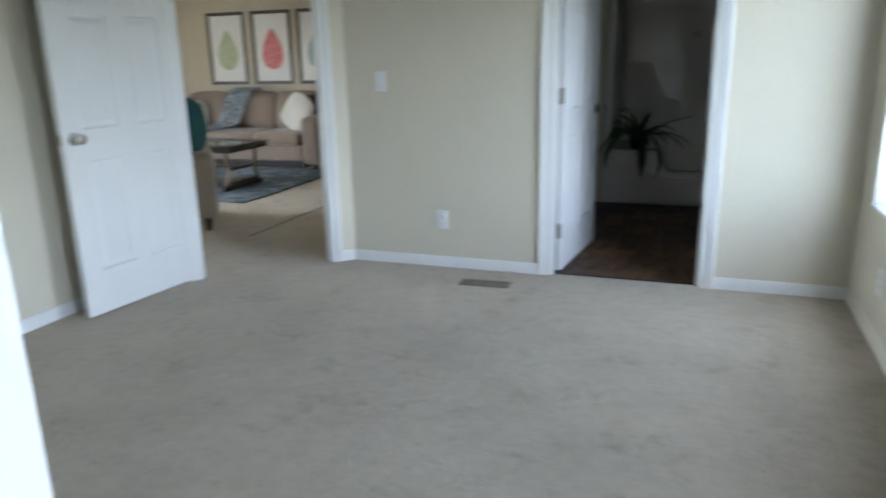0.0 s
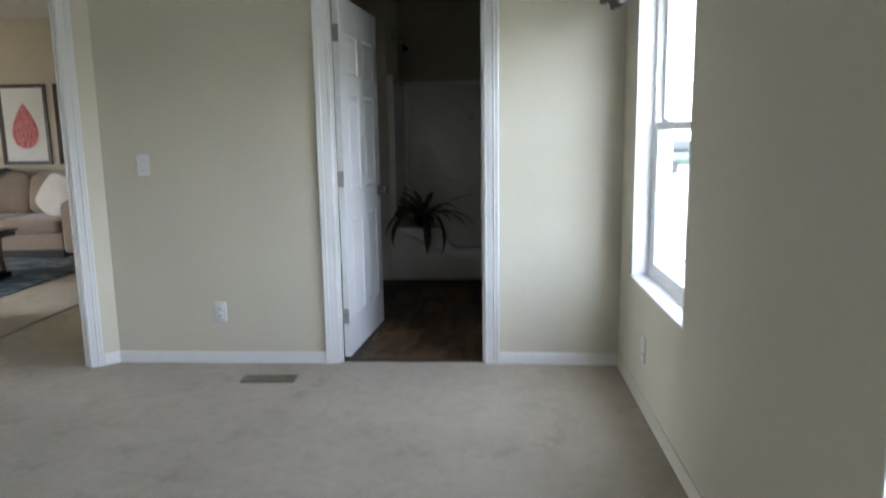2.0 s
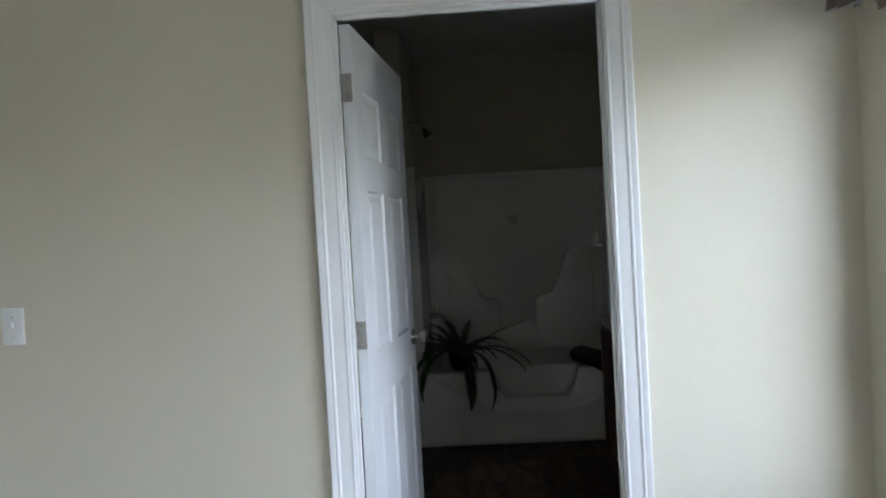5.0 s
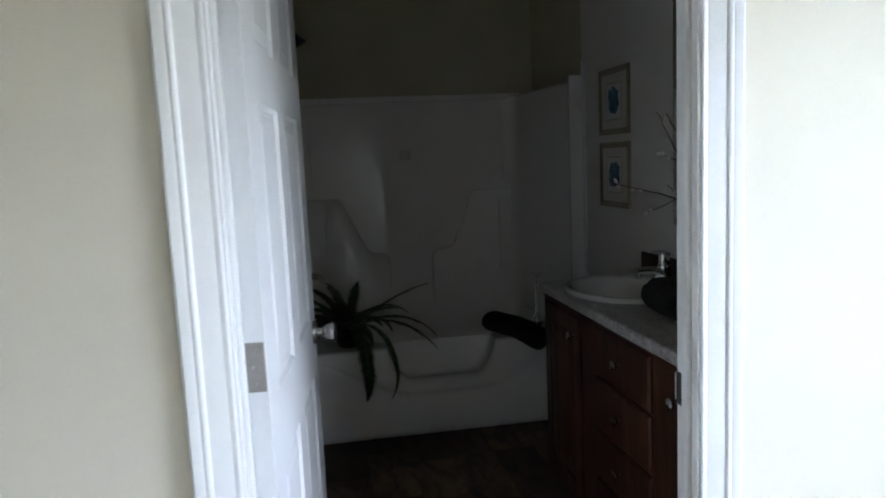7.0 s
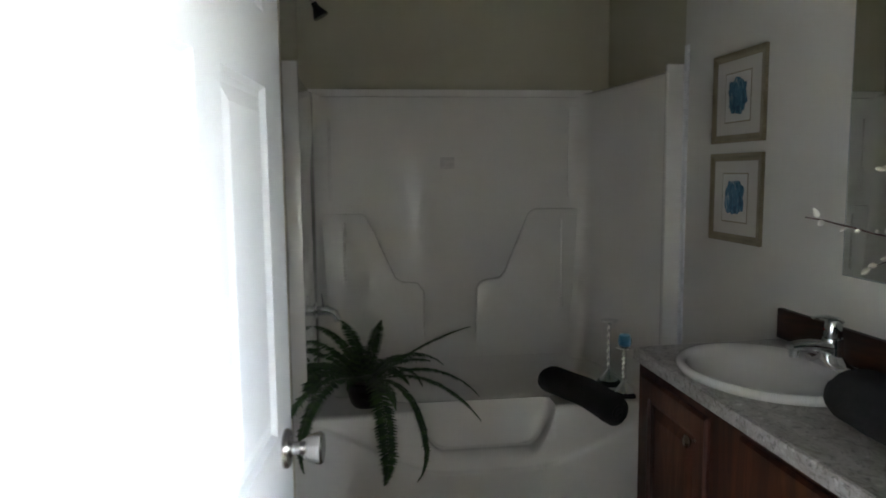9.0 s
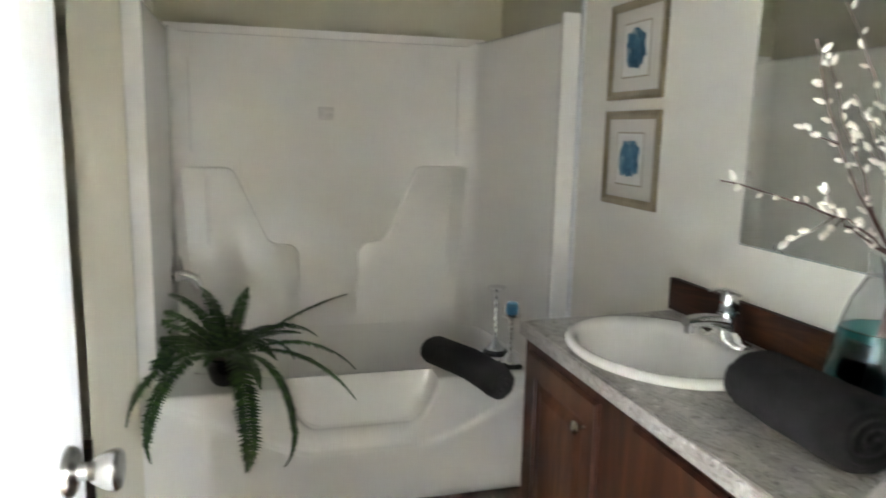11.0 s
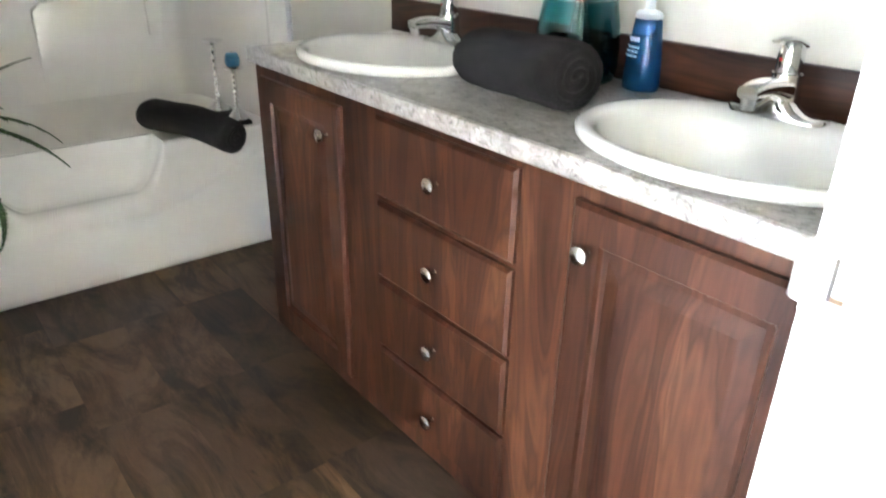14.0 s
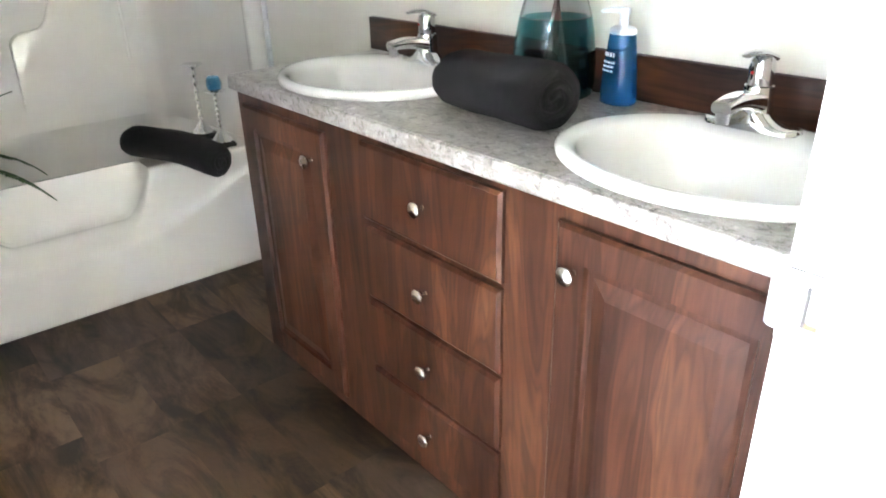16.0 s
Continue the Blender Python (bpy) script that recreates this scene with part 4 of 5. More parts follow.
def faucet(x, y):
    d = thing("faucet", Matrix.Translation((x, y, CTOP + 0.0185)), "chrome single-lever centreset faucet on the sink rim", "faucet", "two vanity faucets")
    # arched base that sweeps out into two flat wings
    b = nb()
    rows = []
    for k in range(25):
        u = -1 + k / 12
        half = 0.0225 + 0.0045 * (1 - u * u) - 0.010 * max(0.0, abs(u) - 0.86) / 0.14
        top = 0.0095 + 0.034 * math.exp(-(u / 0.36) ** 2)
        row = []
        for j in range(13):
            a = math.pi * j / 12
            row.append(b.verts.new((-0.004 - half * math.cos(a), 0.077 * u, max(0.0, top * math.sin(a) ** 0.7))))
        rows.append(row)
    for p, q in zip(rows, rows[1:]):
        for j in range(12):
            b.faces.new((p[j], p[j + 1], q[j + 1], q[j]))
        b.faces.new((p[0], q[0], q[12], p[12]))
    b.faces.new(rows[0])
    b.faces.new(rows[-1])
    part("base", b, CHROME, d, angle=60)
    part("column", lathe(nb(), [(0.0, 0.010), (0.0265, 0.010), (0.0245, 0.040), (0.0235, 0.060), (0.0225, 0.0665), (0.0, 0.0665)], 26), CHROME, d, angle=50)
    # low spout with a squared, rounded section
    b = nb()
    rows = []
    for k in range(13):
        u = k / 12
        cx_, cz = -0.012 - 0.098 * u, 0.043 + 0.012 * math.sin(u * 2.2) - 0.004 * u
        hy, hz = 0.0235 - 0.0075 * u, 0.0165 - 0.0065 * u
        rows.append([b.verts.new((cx_, hy * math.copysign(abs(math.cos(a)) ** 0.65, math.cos(a)), cz + hz * math.copysign(abs(math.sin(a)) ** 0.75, math.sin(a)))) for a in (2 * math.pi * j / 18 for j in range(18))])
    for p, q in zip(rows, rows[1:]):
        for j in range(18):
            b.faces.new((p[j], p[(j + 1) % 18], q[(j + 1) % 18], q[j]))
    b.faces.new(rows[0])
    b.faces.new(rows[-1])
    part("spout", b, CHROME, d, angle=60)
    part("aerator", lathe(nb(), [(0.0, -0.012), (0.0105, -0.012), (0.012, 0.006), (0.0, 0.006)], 18, Matrix.Translation((-0.100, 0, 0.036))), CHROME, d)
    # handle cap, drawn out forward and up into a thin blade
    lv = part("lever", lathe(nb(), [(0.0, 0.0672), (0.0195, 0.0672), (0.0205, 0.071), (0.0198, 0.096), (0.0185, 0.106), (0.0130, 0.1125), (0.0, 0.1145)], 26), CHROME, d, "chrome lever handle", angle=50)
    b = nb()
    rows = []
    for k in range(11):
        u = k / 10
        cx_, cz = 0.017 - 0.072 * u, 0.108 + 0.010 * u + 0.006 * math.sin(u * 3.1)
        hy, hz = 0.0175 - 0.0095 * u, 0.0075 - 0.0045 * u
        rows.append([b.verts.new((cx_, hy * math.cos(a), cz + hz * math.sin(a))) for a in (2 * math.pi * j / 14 for j in range(14))])
    for p, q in zip(rows, rows[1:]):
        for j in range(14):
            b.faces.new((p[j], p[(j + 1) % 14], q[(j + 1) % 14], q[j]))
    b.faces.new(rows[0])
    b.faces.new(rows[-1])
    part("blade", b, CHROME, lv, angle=60)
    part("hot_mark", lathe(nb(), [(0.0, 0.001), (0.003, 0.0006), (0.003, 0.0)], 10, Matrix.Translation((-0.0193, 0.005, 0.088)) @ Matrix.Rotation(radians(-90), 4, "Y")), surface("red_mark", (0.5, 0.01, 0.01), 0.05, 0.3), lv)
    return d


for cx, cy in SINKS:
    sink(cx, cy)
for cx, cy in FAUCETS:
    faucet(cx, cy)

# mirror
mir = thing("wall_mirror", Matrix.Translation((1.4535, 0.14, 1.097)), "large frameless wall mirror above the vanity", "mirror")
part("glass_backing", box(nb(), -0.005, 0, 0, 1.178, 0, 1.0), surface("mirror_edge", (0.28, 0.32, 0.31), 0.05, 0.2), mir, smooth=False)
bm = nb()
vs = [bm.verts.new(p) for p in ((-0.0056, 0.003, 0.003), (-0.0056, 1.175, 0.003), (-0.0056, 1.175, 0.997), (-0.0056, 0.003, 0.997))]
bm.faces.new(vs)
part("silvered_face", bm, MIRROR, mir, smooth=False)


# ---- framed pictures ----
def framed(name, m, w, h, fw, fmat, art, label, group, matw=0.0, depth=0.018, shape="blob"):
    """Hangs on a wall at y = 0 behind it, facing -y; x from 0 to w, z from 0 to h."""
    d = thing(name, m, label, "picture", group)
    pol = [(0, 0), (0, -depth), (fw * 0.35, -depth), (fw * 0.6, -depth * 0.7), (fw, -depth * 0.6), (fw, 0)]
    sides = (((0, 0), (1, 0)), ((w, 0), (0, 1)), ((w, h), (-1, 0)), ((0, h), (0, -1)))
    lens = (w, h, w, h)
    for ((px, pz), (dx, dz)), ln in zip(sides, lens):
        b = nb()
        nx, nz = -dz, dx
        lo = [b.verts.new((px + dx * a + nx * a, y, pz + dz * a + nz * a)) for a, y in pol]
        hi = [b.verts.new((px + dx * (ln - a) + nx * a, y, pz + dz * (ln - a) + nz * a)) for a, y in pol]
        for i in range(len(pol)):
            j = (i + 1) % len(pol)
            b.faces.new((lo[i], lo[j], hi[j], hi[i]))
        b.faces.new(lo)
        b.faces.new(hi)
        part("frame_rail", b, fmat, d, smooth=False)
    part("mat_board", box(nb(), fw * 0.9, w - fw * 0.9, -0.006, -0.001, fw * 0.9, h - fw * 0.9), CREAMMAT if shape == "blob" else MATBOARD, d, smooth=False)
    cx, cz = w / 2, h / 2
    if shape == "blob":
        pw, ph = w * 0.235, h * 0.265
        part("mat_bevel", box(nb(), cx - pw - 0.004, cx + pw + 0.004, -0.0068, -0.0058, cz - ph - 0.004, cz + ph + 0.004), FRAMEGOLD, d, smooth=False)
        part("print_paper", box(nb(), cx - pw, cx + pw, -0.0075, -0.0062, cz - ph, cz + ph), PAPER, d, smooth=False)
        b = nb()
        rnd = random.Random(len(label) + int(h * 1000))
        vs = []
        for k in range(30):
            a = 2 * math.pi * k / 30
            r = 0.78 + 0.22 * rnd.random()
            vs.append(b.verts.new((cx + pw * 0.86 * r * math.copysign(abs(math.cos(a)) ** 0.7, math.cos(a)), -0.0085, cz + ph * 0.02 + ph * 0.84 * r * math.copysign(abs(math.sin(a)) ** 0.7, math.sin(a)))))
        b.faces.new(vs)
        part("painted_shape", b, art, d, "loose blue watercolour shape", smooth=False)
    elif shape == "drop":
        b = nb()
        vs = []
        for k in range(40):
            a = 2 * math.pi * k / 40
            r = math.sin(a / 2) ** 1.1
            vs.append(b.verts.new((cx + w * 0.36 * math.sin(a) * r, -0.0085, cz + h * 0.285 * math.cos(a) - 0.01)))
        b.faces.new(vs)
        part("painted_drop", b, art, d, smooth=False)
        b = nb()
        vs = []
        for k in range(28):
            a = 2 * math.pi * k / 28
            vs.append(b.verts.new((cx + w * 0.13 * math.cos(a), -0.0095, cz - h * 0.10 + h * 0.10 * math.sin(a))))
        b.faces.new(vs)
        part("painted_core", b, art, d, smooth=False)
    return d


EAST = Matrix.Rotation(radians(-90), 4, "Z")
for z0, lab in ((1.457, "champagne-framed print with a blue brushed shape"), (1.131, "champagne-framed print with a blue shell-like shape")):
    framed("framed_print", Matrix.Translation((1.4545, 2.008, z0)) @ EAST, 0.315, 0.292, 0.026, FRAMEGOLD, BLUEART, lab, "pair of framed prints", depth=0.011)

# decor on the west bathroom wall, seen in the mirror
WEST = Matrix.Rotation(radians(90), 4, "Z")
pn = thing("wall_plaque", Matrix.Translation((-0.8495, 1.64, 0.978)) @ WEST, "tall brown wooden wall plaque with a faint motif", "wall decor")
part("board", box(nb(), 0, 0.22, -0.022, 0, 0, 0.72, 0.003), surface("brown_plaque", (0.47, 0.40, 0.28), 0.15, 0.6, 6, 60, 0.1), pn, smooth=False)
for x in (0.085, 0.135):
    part("motif", box(nb(), x - 0.012, x + 0.012, -0.0245, -0.0222, 0.53, 0.64, 0.001), surface("faded_motif", (0.22, 0.18, 0.12), 0.2, 0.7), pn, smooth=False)
sc = thing("iron_scroll", Matrix.Translation((-0.8495, 2.075, 1.03)) @ WEST, "black wrought-iron scroll hung on the wall", "wall decor")


def spiral(cx, cz, r, turn, sgn):
    """A loop that starts on its rim and winds inward one and a half times."""
    return [(cx + sgn * r * (1 - 0.70 * k / 30) * math.cos(turn + 8.2 * k / 30), -0.012, cz + r * (1 - 0.70 * k / 30) * math.sin(turn + 8.2 * k / 30)) for k in range(31)]


part("stem", tube(nb(), [(0.034 * math.sin(9.4 * t / 30), -0.012, 0.60 * t / 30) for t in range(31)], 0.009, 8), IRON, sc)
for cz, sg, tn in ((0.055, -1, 0.0), (0.165, 1, 3.4), (0.30, -1, 3.4), (0.43, 1, 3.2), (0.55, -1, 3.0)):
    part("scroll", tube(nb(), spiral(0.030 * sg, cz, 0.045, tn, sg), 0.008, 8), IRON, sc)


# ---- things on the counter and tub ----
def rolled_towel(name, m, length, r, material, label, taper=0.0, sag=0.0, squash=0.90):
    """A soft roll along x: tapers towards +x, droops at -x, lies flattened on its underside."""
    d = thing(name, m, label, "towel")
    b = nb()
    seg, n = 48, 34
    rings = []
    rnd = random.Random(int(length * 1000))

    def axis(u):
        w = 1 - taper * u
        return w, -sag * max(0.0, 0.55 - u) ** 1.6 / 0.384
    for i in range(n + 1):
        u = i / n
        x = (u - 0.5) * length
        e = min(u, 1 - u) * length
        k = 1.0 if e > 0.035 else 0.70 + 0.30 * math.sqrt(max(0.0, 1 - (1 - e / 0.035) ** 2))
        w, dz = axis(u)
        ring = []
        for j in range(seg):
            a = 2 * math.pi * j / seg
            rr = r * w * k * (1 + 0.03 * math.sin(2 * a + 3 * u) + 0.018 * math.sin(3 * a + 7 * u) + 0.010 * math.sin(9 * a + 17 * u) + rnd.uniform(-0.010, 0.010))
            if 0.55 < a < 0.85:
                rr *= 1 - 0.05 * math.sin((a - 0.55) / 0.3 * math.pi)
            zz = r * w * squash * 0.97 + rr * math.sin(a) * squash
            ring.append(b.verts.new((x, rr * math.cos(a) * 1.08, max(zz, 0.001 if sag == 0 else -0.06) + dz)))
        rings.append(ring)
    for a, c in zip(rings, rings[1:]):
        for j in range(seg):
            q = (j + 1) % seg
            b.faces.new((a[j], a[q], c[q], c[j]))
    b.faces.new(rings[0])
    b.faces.new(rings[-1])
    part("roll", b, material, d, angle=70)
    for s in (-1, 1):
        w, dz = axis(0.0 if s < 0 else 1.0)
        pts = []
        for k in range(60):
            a = k * 0.24
            q = r * w * (0.08 + 0.56 * k / 59)
            pts.append((s * (length / 2 - 0.002), q * math.cos(a) * 1.08, r * w * squash * 0.97 + q * math.sin(a) * squash + dz))
        part("rolled_end", tube(nb(), pts, 0.0085, 8), material, d, angle=70)
    return d


rolled_towel("rolled_towel", Matrix.Translation((1.166, 0.775, CTOP)) @ Matrix.Rotation(radians(84), 4, "Z"), 0.290, 0.067, TOWEL, "charcoal terry towel rolled up on the counter", taper=0.10)
rolled_towel("rolled_towel", Matrix.Translation((1.072, 2.272, TUBTOP)) @ Matrix.Rotation(radians(114), 4, "Z"), 0.41, 0.064, TOWELB, "black terry towel rolled up on the tub rim", taper=0.08, sag=0.038)


def candlestick(x, y, h, candle, label):
    d = thing("candlestick", Matrix.Translation((x, y, TUBTOP)), label, "candlestick", "candlesticks on the tub")
    part("base", lathe(nb(), [(0.0, 0), (0.052, 0.0), (0.052, 0.012), (0.046, 0.018), (0.03, 0.020), (0.0, 0.020)], 4 if candle else 28, Matrix.Rotation(radians(45), 4, "Z")), BLACKGLOSS, d, "black glossy base")
    prof = [(0.0, 0.019), (0.038, 0.020), (0.036, 0.026), (0.024, 0.040), (0.013, 0.056), (0.007, 0.066)]
    n = 6
    z0, z1 = 0.068, h - 0.02
    for k in range(n):
        z = z0 + (z1 - z0) * k / n
        dz = (z1 - z0) / n
        prof += [(0.006, z), (0.0105, z + dz * 0.3), (0.0105, z + dz * 0.55), (0.006, z + dz * 0.9)]
    prof += [(0.008, z1), (0.018, h - 0.012), (0.036, h - 0.004), (0.038, h), (0.034, h), (0.0, h - 0.006)]
    part("stem", lathe(nb(), prof, 20), CHROME, d, "chrome beaded stem", angle=50)
    if candle:
        part("cup", lathe(nb(), [(0.010, h - 0.004), (0.024, h + 0.004), (0.028, h + 0.020), (0.026, h + 0.038), (0.0245, h + 0.038), (0.0263, h + 0.020), (0.0225, h + 0.006), (0.0, h + 0.001)], 24, close=False), CUPGLASS, d, "pale blue glass cup", angle=60)
        c = part("candle", lathe(nb(), [(0.0, h + 0.003), (0.021, h + 0.006), (0.0235, h + 0.022), (0.022, h + 0.046), (0.018, h + 0.050), (0.0, h + 0.047)], 22), CANDLE, d, "blue wax candle")
        part("wick", tube(nb(), [(0, 0, h + 0.046), (0.001, 0, h + 0.056)], 0.001, 6), DARK, c)
    return d


candlestick(1.268, 2.492, 0.278, False, "tall chrome candlestick with an empty dish")
candlestick(1.270, 2.325, 0.205, True, "chrome candlestick holding a short blue candle")


def vase():
    d = thing("glass_vase", Matrix.Translation((1.362, 0.822, CTOP)), "tall smoky glass vase with a deep teal foot", "vase")
    out = [(0.0, 0.0), (0.070, 0.0), (0.079, 0.006), (0.084, 0.03), (0.084, 0.07), (0.080, 0.110), (0.0715, 0.155), (0.057, 0.205), (0.042, 0.232), (0.036, 0.245), (0.035, 0.275), (0.037, 0.283)]

    def upto(z0, z1, thick):
        o = [(r, z) for r, z in out if z0 - 1e-6 <= z <= z1 + 1e-6]
        i = [(max(r - thick, 0.0), max(z, 0.010) if z < 0.02 else z) for r, z in o][::-1]
        return o, i
    o, i = upto(0.0, 0.155, 0.009)
    low = [(0.0, 0.0)] + o[1:] + [q for q in i if q[0] > 0] + [(0.0, 0.012)]
    part("teal_foot", lathe(nb(), low, 36), TEAL, d, "deep teal coloured glass", angle=60)
    o, i = upto(0.155, 0.245, 0.004)
    o[0] = (o[0][0], 0.1555)
    i[-1] = (i[-1][0], 0.1555)
    part("clear_shoulder", lathe(nb(), o + i + [o[0]], 36, close=False), VASEGLASS, d, "clear smoky glass", angle=60)
    part("neck", lathe(nb(), [(0.0362, 0.2455), (0.035, 0.262), (0.0355, 0.277), (0.038, 0.284), (0.034, 0.284), (0.0325, 0.262), (0.0335, 0.2455)], 30, close=False), VASEGLASS, d, "smoky glass neck", angle=60)
    return d


vase()


def willow():
    rnd = random.Random(7)
    cb = lathe(nb(), [(0.0, 0.0), (0.0038, 0.002), (0.0062, 0.007), (0.0058, 0.013), (0.0030, 0.019), (0.0, 0.0215)], 7)
    cme = bpy.data.meshes.new("catkin")
    cb.to_mesh(cme)
    cb.free()
    cme.materials.append(CATKIN)
    cme.polygons.foreach_set("use_smooth", [True] * len(cme.polygons))
    base = Vector((1.362, 0.822, CTOP + 0.02))
    neck = Vector((1.362, 0.822, CTOP + 0.28))
    tips = [(-0.42, -0.09, 0.135), (-0.265, -0.07, 0.335), (-0.25, -0.10, 0.126), (-0.02, -0.08, 0.41), (-0.17, -0.015, 0.40), (-0.12, -0.06, 0.245), (-0.22, -0.03, 0.325), (-0.03, -0.116, 0.205), (-0.02, -0.140, 0.095), (-0.07, -0.125, 0.035), (-0.15, -0.03, 0.265), (-0.02, -0.16, 0.36)]
    for t in tips:
        d = thing("willow_branch", Matrix.Translation(base), "brown pussy willow branch with white catkins in the vase", "branch", "pussy willow branches")
        j = Vector((rnd.uniform(-0.014, 0.014), rnd.uniform(-0.014, 0.014), 0.0))
        foot = Vector((-j.x * 2.2, -j.y * 2.2, 0.0))
        tip = neck + Vector(t)
        pts = []
        bend = Vector((rnd.uniform(-0.03, 0.02), rnd.uniform(-0.03, 0.03), rnd.uniform(0.0, 0.03)))
        for k in range(5):
            pts.append(foot + (neck + j - base - foot) * (k / 4))
        n = 14
        for k in range(1, n + 1):
            u = k / n
            p = neck + j + (tip - neck - j) * u + bend * math.sin(math.pi * u) + Vector((rnd.uniform(-1, 1), rnd.uniform(-1, 1), rnd.uniform(-1, 1))) * 0.0035
            pts.append(p - base)
        rad = [0.0034 - 0.0022 * k / (len(pts) - 1) for k in range(len(pts))]
        part("stem", tube(nb(), pts, rad, 6), TWIG, d)

        def put(p, dirn, s):
            ob = new("catkin", cme)
            ob.parent = d
            q = dirn.normalized().to_track_quat("Z", "Y").to_matrix().to_4x4()
            ob.matrix_local = Matrix.Translation(p) @ q @ Matrix.Diagonal((s, s, s * rnd.uniform(0.9, 1.3), 1))
        # side twigs
        for k in (11,):
            p = pts[k]
            ax = (pts[k + 1] - pts[k]).normalized()
            side = ax.cross(Vector((rnd.uniform(-1, 1), rnd.uniform(-1, 1), rnd.uniform(-1, 1)))).normalized()
            q = p + (ax * 0.8 + side * 0.6) * rnd.uniform(0.05, 0.11)
            if (base + q).x > 1.435:
                q.x -= 0.06
            part("twig", tube(nb(), [p, (p + q) / 2 + side * 0.004, q], [0.0018, 0.0014, 0.001], 5), TWIG, d)
            for u in (0.55, 0.85, 1.0):
                put(p + (q - p) * u, (q - p).normalized() + side * rnd.uniform(-0.4, 0.6), rnd.uniform(0.7, 0.9))
        for k in range(7, len(pts)):
            ax = (pts[k] - pts[k - 1]).normalized()
            for _ in range(1 if rnd.random() < 0.8 else 2):
                side = ax.cross(Vector((rnd.uniform(-1, 1), rnd.uniform(-1, 1), rnd.uniform(-1, 1)))).normalized()
                p = pts[k] - ax * rnd.uniform(0, 0.025)
                put(p + side * 0.003, ax * 0.75 + side * 0.8, rnd.uniform(0.52, 0.82))


willow()


def soap():
    d = thing("soap_bottle", Matrix.Translation((1.398, 0.686, CTOP)) @ Matrix.Diagonal((0.94, 0.94, 0.87, 1)), "clear pump bottle of blue hand soap with white print", "soap bottle")
    wall = [(0.0, 0.0), (0.035, 0.0), (0.0395, 0.004), (0.040, 0.022), (0.0365, 0.075), (0.031, 0.125), (0.0285, 0.146), (0.0275, 0.150), (0.0, 0.150)]
    part("bottle", lathe(nb(), wall, 32, Matrix(), 0.80, 1.0), SOAP, d, "blue liquid soap in clear plastic", angle=50)
    part("collar", lathe(nb(), [(0.0, 0.1505), (0.0275, 0.1505), (0.0275, 0.160), (0.022, 0.165), (0.0105, 0.168), (0.0095, 0.190), (0.0, 0.190)], 26, Matrix(), 0.85, 1.0), CLEARP, d, "frosted plastic pump", angle=40)
    head = part("pump_head", lathe(nb(), [(0.0, 0.1902), (0.0115, 0.1902), (0.0125, 0.196), (0.0115, 0.203), (0.0, 0.204)], 18), CLEARP, d)
    part("nozzle", tube(nb(), [(-0.002, 0.004, 0.198), (-0.012, 0.022, 0.199), (-0.020, 0.040, 0.195)], [0.0075, 0.006, 0.0042], 12), CLEARP, head)
    # white print, unreadable at this size
    rnd = random.Random(3)
    for z, w, h in ((0.104, 0.036, 0.0085), (0.090, 0.042, 0.0045), (0.081, 0.038, 0.0045), (0.072, 0.040, 0.0040)):
        r = 0.0365 - (z - 0.075) * 0.11
        a0 = -w / 2 / r
        while a0 < w / 2 / r:
            aw = rnd.uniform(0.10, 0.24)
            b = nb()
            lo, hi = [], []
            for k in range(4):
                a = math.pi * 0.86 - (a0 + aw * k / 3)
                q = r + 0.0010
                lo.append(b.verts.new((0.80 * q * math.cos(a), q * math.sin(a), z)))
                hi.append(b.verts.new((0.80 * (q - h * 0.10) * math.cos(a), (q - h * 0.10) * math.sin(a), z + h)))
            for k in range(3):
                b.faces.new((lo[k], lo[k + 1], hi[k + 1], hi[k]))
            part("print_bar", b, INK, d)
            a0 += aw + 0.05
    return d


soap()


